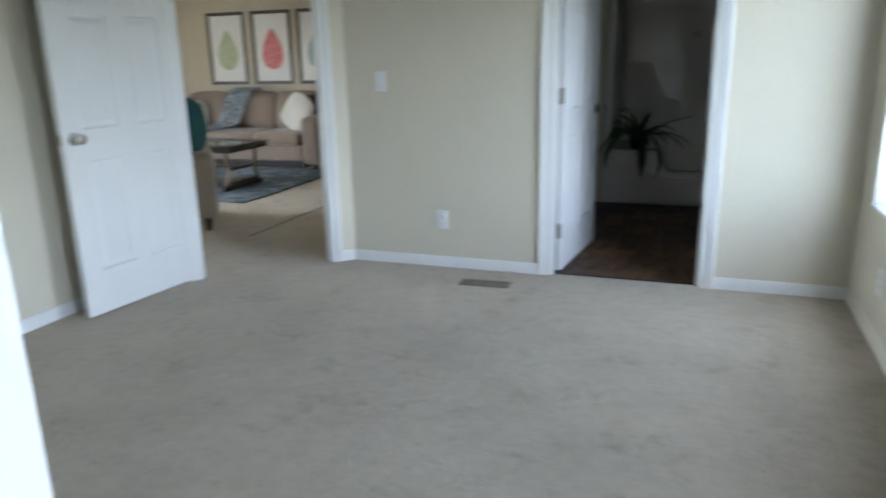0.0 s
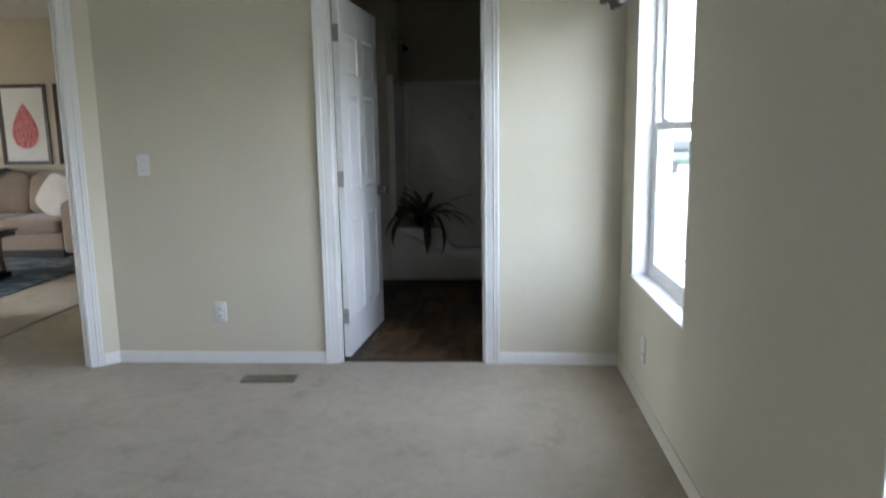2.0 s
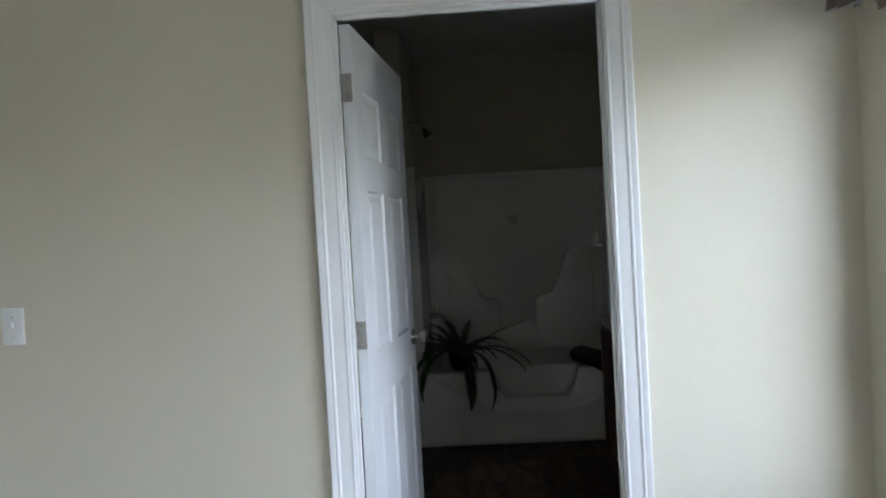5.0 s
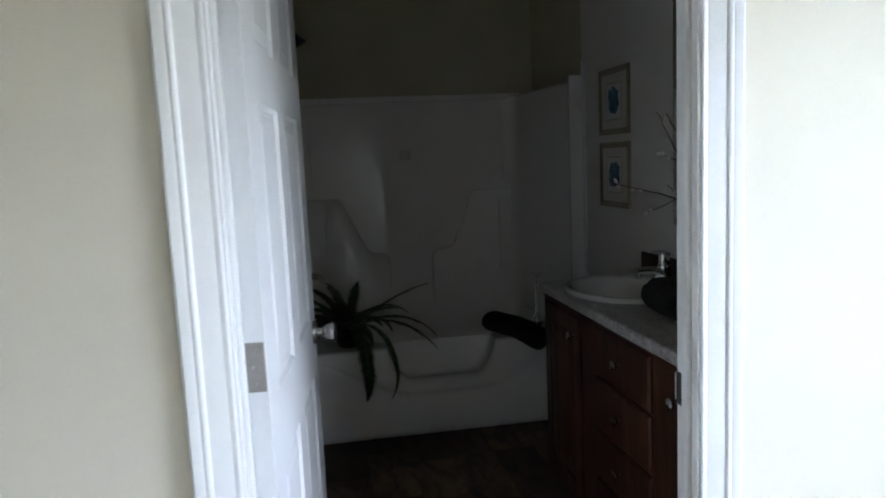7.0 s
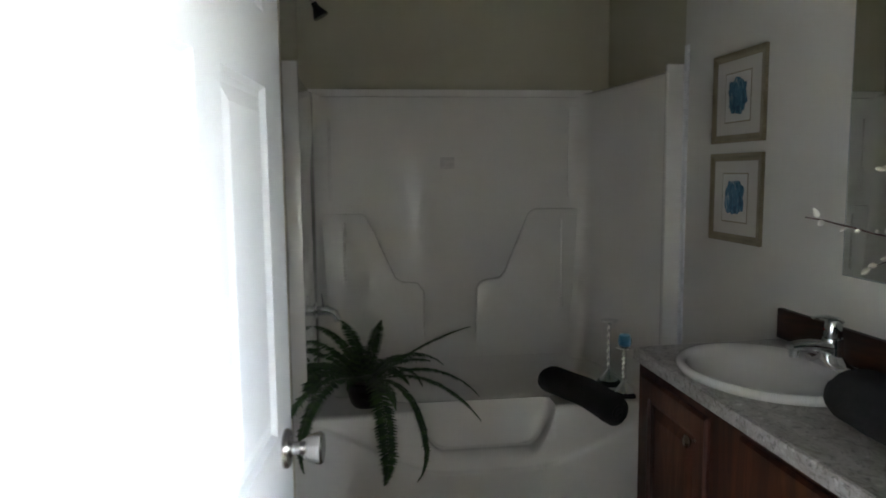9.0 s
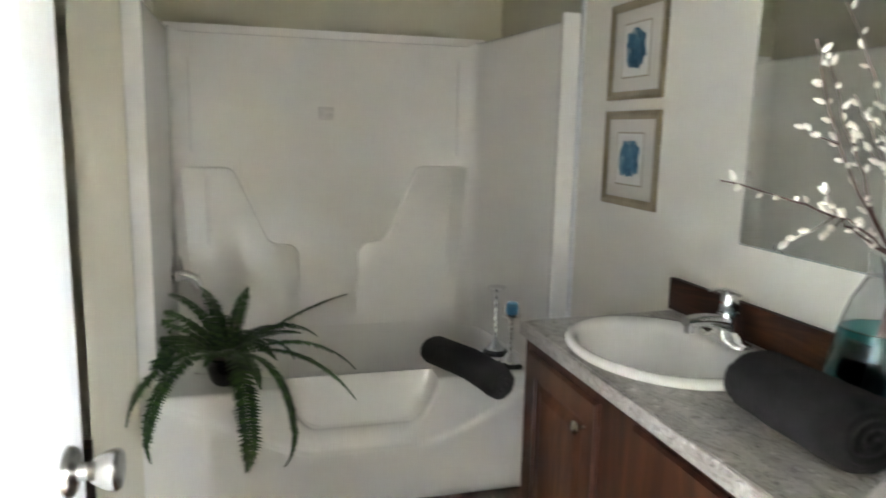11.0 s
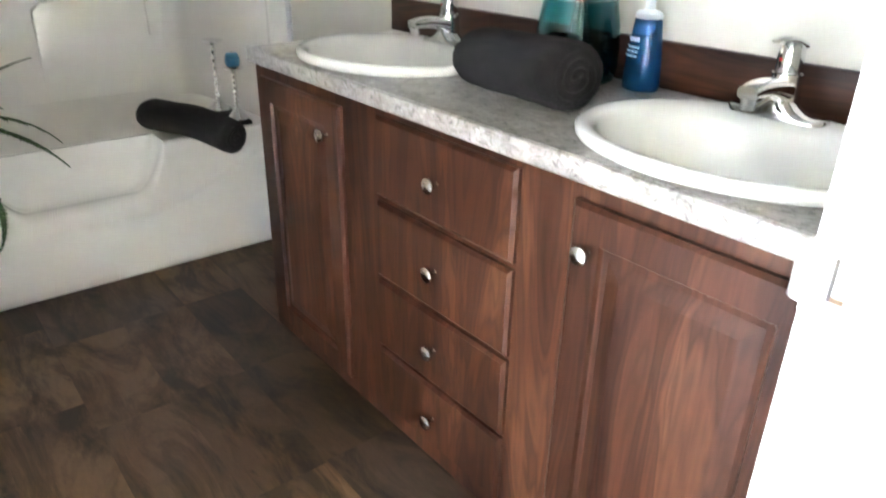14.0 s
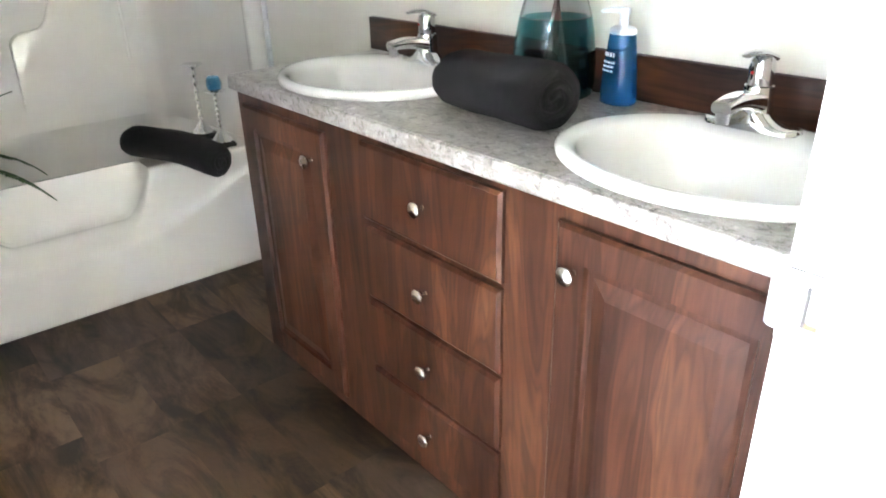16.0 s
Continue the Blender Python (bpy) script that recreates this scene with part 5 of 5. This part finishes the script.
# ---- fern on the tub ----
def fern():
    d = thing("potted_fern", Matrix.Translation((0.234, 2.375, TUBTOP)), "dark green sword fern in a dark pot", "plant")
    part("pot", lathe(nb(), [(0.0, 0.0), (0.048, 0.0), (0.060, 0.015), (0.072, 0.06), (0.074, 0.095), (0.068, 0.10), (0.062, 0.095), (0.058, 0.085), (0.0, 0.082)], 30), POT, d, "dark glazed pot")
    part("soil", lathe(nb(), [(0.057, 0.084), (0.03, 0.091), (0.0, 0.092)], 20, close=False), BARK, d)
    rnd = random.Random(5)
    specs = []
    for k in range(16):
        az = 360 * k / 16 + rnd.uniform(-9, 9)
        front = max(0.0, math.cos(radians(az + 90)))
        specs.append((az, rnd.uniform(34, 68), rnd.uniform(0.24, 0.36) * (1 - 0.35 * front), rnd.uniform(1.0, 2.0), rnd.uniform(0.034, 0.048)))
    specs += [(-80, 34, 0.60, 3.1, 0.050), (-54, 30, 0.60, 3.0, 0.022), (-128, 34, 0.54, 2.6, 0.042), (-66, 44, 0.26, 2.2, 0.036), (-150, 38, 0.52, 2.2, 0.046), (-40, 28, 0.525, 1.3, 0.022), (12, 36, 0.455, 0.55, 0.018), (-6, 30, 0.45, 1.5, 0.03), (-165, 40, 0.42, 2.1, 0.04), (70, 66, 0.30, 1.0, 0.04), (110, 70, 0.32, 1.2, 0.04), (150, 58, 0.38, 1.5, 0.034), (172, 52, 0.36, 1.3, 0.034), (192, 50, 0.34, 1.6, 0.036), (130, 62, 0.40, 1.4, 0.032)]
    for az, el, ln, droop, lw in specs:
        ln *= 1.07
        a = radians(az)
        n = 30
        p = Vector((0.015 * math.cos(a), 0.015 * math.sin(a), 0.088))
        e = radians(el)
        pts = [p.copy()]
        twist = rnd.uniform(-0.4, 0.4)
        for k in range(n):
            u = k / n
            ee = e - droop * u ** 1.15
            aa = a + twist * u * 0.5
            p = p + Vector((math.cos(ee) * math.cos(aa), math.cos(ee) * math.sin(aa), math.sin(ee))) * (ln / n)
            p.y = min(p.y, 0.60)
            p.x = max(p.x, -0.20) if p.y > -0.16 else p.x
            if p.z < 0.008 and p.y > -0.135:
                p.z = 0.008
            pts.append(p.copy())
        b = nb()
        tube(b, pts[::3] + [pts[-1]], 0.0016, 4)
        fr = part("frond_stem", b, STEM, d)
        b = nb()
        for k in range(3, n):
            u = k / n
            ax = (pts[k + 1] - pts[k - 1]).normalized()
            side = ax.cross(Vector((0, 0, 1)))
            if side.length < 0.1:
                side = Vector((-math.sin(a), math.cos(a), 0))
            side.normalize()
            up = side.cross(ax)
            w = lw * (math.sin(math.pi * (0.12 + 0.86 * u)) ** 0.55) * (1.0 if u < 0.75 else 1.0 - (u - 0.75) * 2.4)
            step = ln / n
            for s in (-1, 1):
                for half in (0.0, 0.5):
                    o = pts[k] + ax * step * half
                    dr = (side * s + ax * 0.28 - up * (0.25 + rnd.uniform(-0.12, 0.2))).normalized()
                    tipp = o + dr * w * rnd.uniform(0.88, 1.05)
                    mid = o + dr * w * 0.45 + up * 0.002
                    hw = step * 0.30
                    v = [b.verts.new(q) for q in (o - ax * hw * 0.7, mid - ax * hw, tipp, mid + ax * hw, o + ax * hw * 0.7)]
                    b.faces.new((v[0], v[1], v[3], v[4]))
                    b.faces.new((v[1], v[2], v[3]))
        part("frond", b, FERN, d, smooth=False)
    return d


fern()


# ---- bedroom fittings ----
def plate(name, x, z, label, cat, kindof):
    d = thing(name, Matrix.Translation((x, 0, z)), label, cat)
    part("cover_plate", box(nb(), -0.036, 0.036, -0.006, 0, -0.058, 0.058, 0.003), TRIM, d)
    if kindof == "switch":
        part("toggle", box(nb(), -0.005, 0.005, -0.016, -0.006, -0.003, 0.013, 0.002), TRIM, d)
        for s in (-0.03, 0.03):
            part("screw", lathe(nb(), [(0.0, 0.0075), (0.0035, 0.006), (0.0035, 0.005)], 8, Matrix.Translation((0, 0, s)) @ Matrix.Rotation(radians(90), 4, "X")), NICKEL, d)
    else:
        for s in (-0.021, 0.021):
            f = part("socket_face", box(nb(), -0.016, 0.016, -0.0085, -0.006, s - 0.0145, s + 0.0145, 0.002), TRIM, d)
            for sx in (-0.0065, 0.0065):
                part("slot", box(nb(), sx - 0.0013, sx + 0.0013, -0.0092, -0.0086, s - 0.002, s + 0.007), DARK, f)
        part("screw", lathe(nb(), [(0.0, 0.0075), (0.003, 0.006), (0.003, 0.005)], 8, Matrix.Rotation(radians(90), 4, "X")), NICKEL, d)
    return d


plate("light_switch", -1.083, 1.129, "white toggle light switch on the cream wall", "switch", "switch")
plate("wall_outlet", -0.704, 0.298, "white double power outlet on the cream wall", "outlet", "outlet")
o = plate("wall_outlet", 0, 0, "cream power outlet under the window", "outlet", "outlet")
o.matrix_world = Matrix.Translation((1.525, -0.62, 0.285)) @ Matrix.Rotation(radians(-90), 4, "Z")


def floor_vent():
    d = thing("floor_vent", Matrix.Translation((-0.355, -0.275, 0.0)) @ Matrix.Rotation(radians(2), 4, "Z"), "tan metal floor register with slots in the carpet", "vent")
    tan = surface("tan_vent", (0.185, 0.165, 0.12), 0.12, 0.5, 20, 90, 0.1)
    b = nb()
    L, W = 0.145, 0.052
    for x0, x1, y0, y1 in ((-L, L, -W, -W + 0.016), (-L, L, W - 0.016, W), (-L, -L + 0.018, -W + 0.016, W - 0.016), (L - 0.018, L, -W + 0.016, W - 0.016)):
        box(b, x0, x1, y0, y1, 0.001, 0.008, 0.002)
    part("rim", b, tan, d)
    part("duct", box(nb(), -L + 0.017, L - 0.017, -W + 0.015, W - 0.015, 0.0005, 0.0015), DARK, d, smooth=False)
    for k in range(22):
        x = -L + 0.024 + k * (2 * L - 0.048) / 21
        part("louvre", box(nb(), x - 0.0032, x + 0.0032, -W + 0.016, W - 0.016, 0.0018, 0.006), tan, d, smooth=False)
    return d


floor_vent()


def valance():
    d = thing("window_valance", Matrix.Translation((1.52, -0.78, 0)), "gathered taupe fabric valance with pale lining over the window", "curtain")
    nx, nz = 240, 12

    def sheet(off, drop):
        b = nb()
        grid = []
        for i in range(nx + 1):
            u = i / nx
            y = 0.70 - 1.40 * u
            fold = math.sin(u * 82 + 2.2 * math.sin(u * 13)) * 0.6 + math.sin(u * 37 + 2) * 0.4
            step = (u * 6.3 + 0.35 * math.sin(u * 21)) % 1.0
            low = 1.925 - 0.102 * math.sin(math.pi * min(1, max(0, (u - 0.02) / 0.96))) ** 0.6 + 0.020 * fold + 0.034 * (step - 0.5) + drop
            row = []
            for j in range(nz + 1):
                v = j / nz
                z = 2.34 + (low - 2.34) * v
                amp = 0.014 + 0.036 * v
                x = -0.075 - 0.045 * v + amp * fold + off
                if u < 0.04:
                    x += (0.04 - u) * 1.6
                if u > 0.96:
                    x += (u - 0.96) * 1.6
                row.append(b.verts.new((min(x, -0.004), y + 0.012 * v * math.cos(u * 61), z)))
            grid.append(row)
        for a, c in zip(grid, grid[1:]):
            for j in range(nz):
                b.faces.new((a[j], a[j + 1], c[j + 1], c[j]))
        return b
    part("gathered_cloth", sheet(0.0, 0.0), VALANCE, d, angle=70)
    part("lining", sheet(0.010, -0.004), LINING, d, "pale lining showing at the hem", angle=70)
    part("curtain_rod", box(nb(), -0.075, -0.06, -0.70, 0.70, 2.30, 2.325, 0.003), VINYL, d)
    for y in (-0.70, 0.69):
        part("rod_bracket", box(nb(), -0.062, 0.003, y, y + 0.012, 2.29, 2.33, 0.002), VINYL, d)
    return d


valance()

bm = nb()
tube(bm, [(0.004 * math.sin(k * 0.9), 0.12 * k, 0.0) for k in range(24)], 0.009, 6, 0.5)
ob = tagged(finish("carpet_seam", bm, SEAM), "dark raised seam in the beige carpet", "carpet seam", "", "structure")
ob.location = (-2.375, 0.35, 0.002)


# ---- living room ----
def sofa():
    d = thing("sofa", Matrix.Translation((-4.70, 3.28, 0)), "taupe upholstered sofa with loose back cushions", "sofa")
    b = nb()
    cushion(b, -1.02, 1.02, 0.02, 0.86, 0.10, 0.30, 0.03, 0.004)
    part("base", b, FABRIC, d, angle=70)
    for s in (-1, 1):
        b = nb()
        cushion(b, s * 1.14 - 0.13, s * 1.14 + 0.13, 0.0, 0.88, 0.06, 0.63, 0.07, 0.006)
        part("arm", b, FABRIC, d, angle=70)
    part("back", cushion(nb(), -1.05, 1.05, 0.66, 0.88, 0.10, 0.82, 0.06, 0.006), FABRIC, d, angle=70)
    for x in (-0.68, 0.0, 0.68):
        part("seat_cushion", cushion(nb(), x - 0.337, x + 0.337, -0.01, 0.70, 0.285, 0.445, 0.05, 0.012), FABRIC, d, angle=70)
        b = cushion(nb(), x - 0.335, x + 0.335, -0.10, 0.12, 0.0, 0.46, 0.08, 0.03)
        bmesh.ops.transform(b, matrix=Matrix.Translation((0, 0.58, 0.43)) @ Matrix.Rotation(radians(-13), 4, "X"), verts=b.verts)
        part("back_cushion", b, FABRIC, d, angle=70)
    for x in (-1.15, 1.15):
        for y in (0.08, 0.8):
            part("leg", box(nb(), x - 0.035, x + 0.035, y - 0.035, y + 0.035, 0, 0.075, 0.004), BLACKFOOT, d, "black wooden foot")
    part("plinth", box(nb(), -1.0, 1.0, 0.05, 0.8, 0.02, 0.1), BLACKFOOT, d, smooth=False)
    return d


sofa()
b = cushion(nb(), -0.19, 0.19, -0.055, 0.055, -0.19, 0.19, 0.035, 0.035)
ob = tagged(finish("throw_pillow", b, PILLOW, angle=70), "plump white throw pillow on the sofa", "pillow")
ob.matrix_world = pose(-3.93, 3.66, 0.655, -20, 27, -22)
b = cushion(nb(), -0.17, 0.17, -0.05, 0.05, -0.17, 0.17, 0.04, 0.04)
ob = tagged(finish("throw_pillow", b, PILLOW, angle=70), "pale throw pillow at the sofa's end", "pillow")
ob.matrix_world = pose(-5.50, 3.66, 0.605, -18, 0, 25)
b = cushion(nb(), -0.2, 0.2, -0.05, 0.05, -0.2, 0.2, 0.05, 0.04)
ob = tagged(finish("throw_pillow", b, surface("dark_pillow", (0.035, 0.033, 0.03), 0.15, 0.9), angle=70), "dark throw pillow behind the white one", "pillow")
ob.matrix_world = pose(-3.80, 3.74, 0.63, -22, 0, -10)


def throw_blanket():
    b = nb()
    path = [(3.98, 0.60), (3.985, 0.80), (3.97, 0.90), (3.90, 0.925), (3.83, 0.90), (3.775, 0.78), (3.74, 0.62), (3.69, 0.50), (3.58, 0.475), (3.44, 0.468), (3.31, 0.455)]
    grid = []
    n = 22
    for i, (y, z) in enumerate(path):
        row = []
        for k in range(n + 1):
            u = k / n
            wob = 0.014 * math.sin(u * 19 + i * 0.7) + 0.008 * math.sin(u * 41)
            row.append(b.verts.new((-5.06 + 0.34 * u + 0.40 * (z - 0.72) + 0.02 * math.sin(i), y + wob * 0.6, z + 0.012 + abs(wob))))
        grid.append(row)
    for a, c in zip(grid, grid[1:]):
        for k in range(n):
            b.faces.new((a[k], a[k + 1], c[k + 1], c[k]))
    bmesh.ops.solidify(b, geom=list(b.faces), thickness=0.008)
    return tagged(finish("throw_blanket", b, THROW, angle=70), "grey blue patterned throw draped over the sofa", "blanket")


throw_blanket()
for x, art, lab in ((-5.54, GREENART, "dark-framed print of a green teardrop"), (-4.85, REDART, "dark-framed print of a red teardrop"), (-4.17, AQUAART, "dark-framed print of a grey-blue teardrop")):
    framed("framed_teardrop", Matrix.Translation((x, 4.198, 0.975)), 0.585, 0.92, 0.042, PICFRAME, art, lab, "row of teardrop prints", shape="drop", depth=0.025)

b = box(nb(), -5.5, -3.18, 1.40, 3.42, 0.001, 0.012, 0.003)
tagged(finish("area_rug", b, RUG), "blue grey patterned area rug under the coffee table", "rug")


def coffee_table():
    d = thing("coffee_table", Matrix.Translation((-4.12, 2.12, 0.012)), "dark-topped coffee table with crossed pale wood trestle legs", "table")
    part("tabletop", box(nb(), -0.55, 0.55, -0.34, 0.34, 0.425, 0.455, 0.006), TABLEGLASS, d)
    part("top_frame", box(nb(), -0.53, 0.53, -0.32, 0.32, 0.385, 0.424, 0.003), DARKMETAL, d)
    for x in (-0.42, 0.42):
        for s in (-1, 1):
            part("leg", tube(nb(), [(x, s * 0.25, 0.39), (x + 0.02, s * 0.21, 0.2), (x, s * 0.27, 0.045)], [0.024, 0.02, 0.024], 10), PALEWOOD, d)
        part("foot_rail", box(nb(), x - 0.03, x + 0.03, -0.32, 0.32, 0.0, 0.05, 0.005), BLACKFOOT, d)
        part("cross_rail", box(nb(), x - 0.012, x + 0.012, -0.22, 0.22, 0.19, 0.22, 0.003), DARKMETAL, d)
    part("stretcher", box(nb(), -0.42, 0.42, -0.015, 0.015, 0.19, 0.22, 0.003), DARKMETAL, d)
    part("lower_shelf", box(nb(), -0.45, 0.45, -0.22, 0.22, 0.05, 0.075, 0.004), BLACKFOOT, d)
    return d


coffee_table()


def armchair():
    d = thing("armchair", Matrix.Translation((-3.33, 0.46, 0)) @ Matrix.Rotation(radians(40), 4, "Z"), "beige upholstered armchair with black feet", "armchair")
    part("seat_base", cushion(nb(), -0.36, 0.36, -0.32, 0.38, 0.10, 0.32, 0.03, 0.005), FABRIC2, d, angle=70)
    part("seat_cushion", cushion(nb(), -0.28, 0.28, -0.22, 0.40, 0.31, 0.46, 0.05, 0.015), FABRIC2, d, angle=70)
    part("backrest", cushion(nb(), -0.43, 0.43, -0.41, -0.22, 0.09, 0.60, 0.06, 0.008), FABRIC2, d, angle=70)
    for s in (-1, 1):
        part("arm", cushion(nb(), s * 0.38 - 0.09, s * 0.38 + 0.09, -0.38, 0.38, 0.09, 0.60, 0.06, 0.006), FABRIC2, d, angle=70)
        for y in (-0.36, 0.33):
            part("foot", lathe(nb(), [(0.0, 0), (0.022, 0.0), (0.036, 0.095), (0.0, 0.095)], 12, Matrix.Translation((s * 0.38, y, 0))), BLACKFOOT, d, "black tapered foot")
    return d


armchair()
b = cushion(nb(), -0.2, 0.2, -0.06, 0.06, -0.2, 0.2, 0.05, 0.04)
ob = tagged(finish("throw_pillow", b, TEALCLOTH, angle=70), "teal throw pillow propped in the armchair", "pillow")
ob.matrix_world = pose(-3.03, 0.42, 0.79, 10, 0, 40)

# unseen window in the far living room wall, added to light that room
lw = thing("window_3", Matrix(), "white-framed living room window, unseen, added to let daylight in", "window", kind="structure")
for y0, y1, z0, z1 in ((-0.2, -0.15, 0.55, 2.05), (1.35, 1.4, 0.55, 2.05), (-0.15, 1.35, 0.55, 0.6), (-0.15, 1.35, 2.0, 2.05), (0.58, 0.62, 0.6, 2.0)):
    part("window_frame", box(nb(), -7.18, -7.11, y0, y1, z0, z1, 0.003), VINYL, lw)
for y0, y1 in ((-0.15, 0.58), (0.62, 1.35)):
    q = part("pane", box(nb(), -7.152, -7.148, y0, y1, 0.6, 2.0), PANE, lw, smooth=False)
    q.visible_shadow = False


# ---- outdoors ----
bm = nb()
box(bm, -900, 900, -900, 900, -1.2, -0.8)
structure("ground", bm, GROUND, "pale bare gravel ground around the house", "ground", smooth=False)
bm = nb()
box(bm, -7.3, 1.76, -5.4, 4.4, CEIL_Z + 0.104, CEIL_Z + 0.17)
structure("roof", bm, ROOFM, "flat roof deck over the rooms", "roof", smooth=False)


def far_house(x, y, turn):
    d = thing("neighbour_house", pose(x, y, -0.8, 0, 0, turn), "long white sided house with a low grey gable roof", "house")
    part("wall", box(nb(), -9, 9, -3.5, 3.5, 0, 3.0), HOUSEW, d, smooth=False)
    part("roof", prism(nb(), [(-4.0, 2.95), (4.0, 2.95), (0, 4.9)], -9.4, 9.4, "x"), ROOFM, d, smooth=False)
    for k in range(6):
        xx = -7.5 + 3 * k
        w = part("window", box(nb(), xx - 0.55, xx + 0.55, -3.56, -3.48, 1.0, 2.3), HWIN, d, "grey window pane", smooth=False)
        for a, b_, c, e in ((-0.65, 0.65, 0.9, 1.0), (-0.65, 0.65, 2.3, 2.4), (-0.65, -0.55, 1.0, 2.3), (0.55, 0.65, 1.0, 2.3), (-0.03, 0.03, 1.0, 2.3)):
            part("frame", box(nb(), xx + a, xx + b_, -3.6, -3.47, c, e), VINYL, w, smooth=False)
    part("door", box(nb(), 1.05, 1.95, -3.57, -3.47, 0.3, 2.35), HWIN, d, smooth=False)
    return d


far_house(20, 41, 25)


def tree(x, y, h, seed):
    rnd = random.Random(seed)
    d = thing("tree", Matrix.Translation((x, y, -0.8)), "tall leafy green tree in full summer leaf", "tree", "trees behind the house")
    b = nb()
    tube(b, [(0, 0, 0), (0.1, 0.05, h * 0.3), (0.0, 0.15, h * 0.65), (0.1, 0, h * 0.9)], [h * 0.028, h * 0.022, h * 0.013, h * 0.004], 8)
    limbs = []
    for k in range(17):
        z = h * rnd.uniform(0.06, 0.85)
        a = rnd.uniform(0, 2 * math.pi)
        ln = h * rnd.uniform(0.16, 0.30) * (1.15 - z / h * 0.6)
        e = Vector((math.cos(a) * ln, math.sin(a) * ln, z + ln * rnd.uniform(0.1, 0.5)))
        tube(b, [(0, 0, z), e * 0.5 + Vector((0, 0, z * 0.5 + 0.2)), e], [h * 0.009, h * 0.006, h * 0.002], 6)
        limbs.append(e)
    limbs += [Vector((0, 0, h * 0.93)), Vector((0.3, 0.2, h * 0.8)), Vector((0.5, -0.5, h * 0.5)), Vector((-0.5, -0.5, h * 0.35)), Vector((0.2, -0.8, h * 0.2)), Vector((-0.6, -0.4, h * 0.65))]
    part("trunk", b, BARK, d)
    vs, fs = [], []
    for e in limbs:
        for _ in range(12):
            c = e + Vector((rnd.gauss(0, 1), rnd.gauss(0, 1), rnd.gauss(0, 0.7))) * h * 0.055
            for _ in range(95):
                p = c + Vector((rnd.gauss(0, 1), rnd.gauss(0, 1), rnd.gauss(0, 0.8))) * h * 0.026
                s = h * rnd.uniform(0.004, 0.0085)
                u = Vector((rnd.uniform(-1, 1), rnd.uniform(-1, 1), rnd.uniform(-1, 1))).normalized()
                w = u.cross(Vector((rnd.uniform(-1, 1), rnd.uniform(-1, 1), rnd.uniform(-1, 1)))).normalized()
                i = len(vs)
                vs += [p - u * s, p + w * s * 0.6, p + u * s, p - w * s * 0.6]
                fs.append((i, i + 1, i + 2, i + 3))
    me = bpy.data.meshes.new("crown")
    me.from_pydata(vs, [], fs)
    me.materials.append(TREELEAF)
    cr = new("crown", me)
    cr.parent = d
    return d


tree(27, 60, 19, 1)
tree(33, 63, 21, 2)
tree(39, 60, 18, 3)
tree(35, 70, 23, 4)
tree(46, 58, 20, 5)
tree(30, 66, 22, 6)
tree(42, 66, 22, 7)
tree(29, 57, 24, 8)


def parked_car(x, y, turn):
    d = thing("parked_car", pose(x, y, -0.8, 0, 0, turn), "dark green parked car on the gravel", "car")
    body = [(-2.2, 0.35), (2.2, 0.35), (2.25, 0.75), (1.4, 0.92), (-2.2, 0.98), (-2.28, 0.6)]
    part("body", prism(nb(), body, -0.85, 0.85, "y", 0.08), CARPAINT, d)
    part("cabin", prism(nb(), [(-1.9, 0.95), (1.0, 0.92), (0.35, 1.45), (-1.4, 1.48)], -0.72, 0.72, "y", 0.06), CARGLASS, d)
    part("roof", prism(nb(), [(-1.4, 1.45), (0.3, 1.44), (0.25, 1.5), (-1.35, 1.52)], -0.70, 0.70, "y", 0.02), CARPAINT, d)
    for wx in (-1.4, 1.4):
        for wy in (-0.80, 0.80):
            m = Matrix.Translation((wx, wy, 0.32)) @ Matrix.Rotation(radians(90), 4, "X")
            w = part("wheel", lathe(nb(), [(0.16, -0.1), (0.30, -0.1), (0.32, -0.06), (0.32, 0.06), (0.30, 0.1), (0.16, 0.1)], 20, m), TYRE, d, "black tyre")
            part("rim", lathe(nb(), [(0.0, -0.09), (0.165, -0.085), (0.165, 0.085), (0.0, 0.09)], 16, m), NICKEL, w)
    return d


parked_car(10.2, 30.5, 20)

planks()
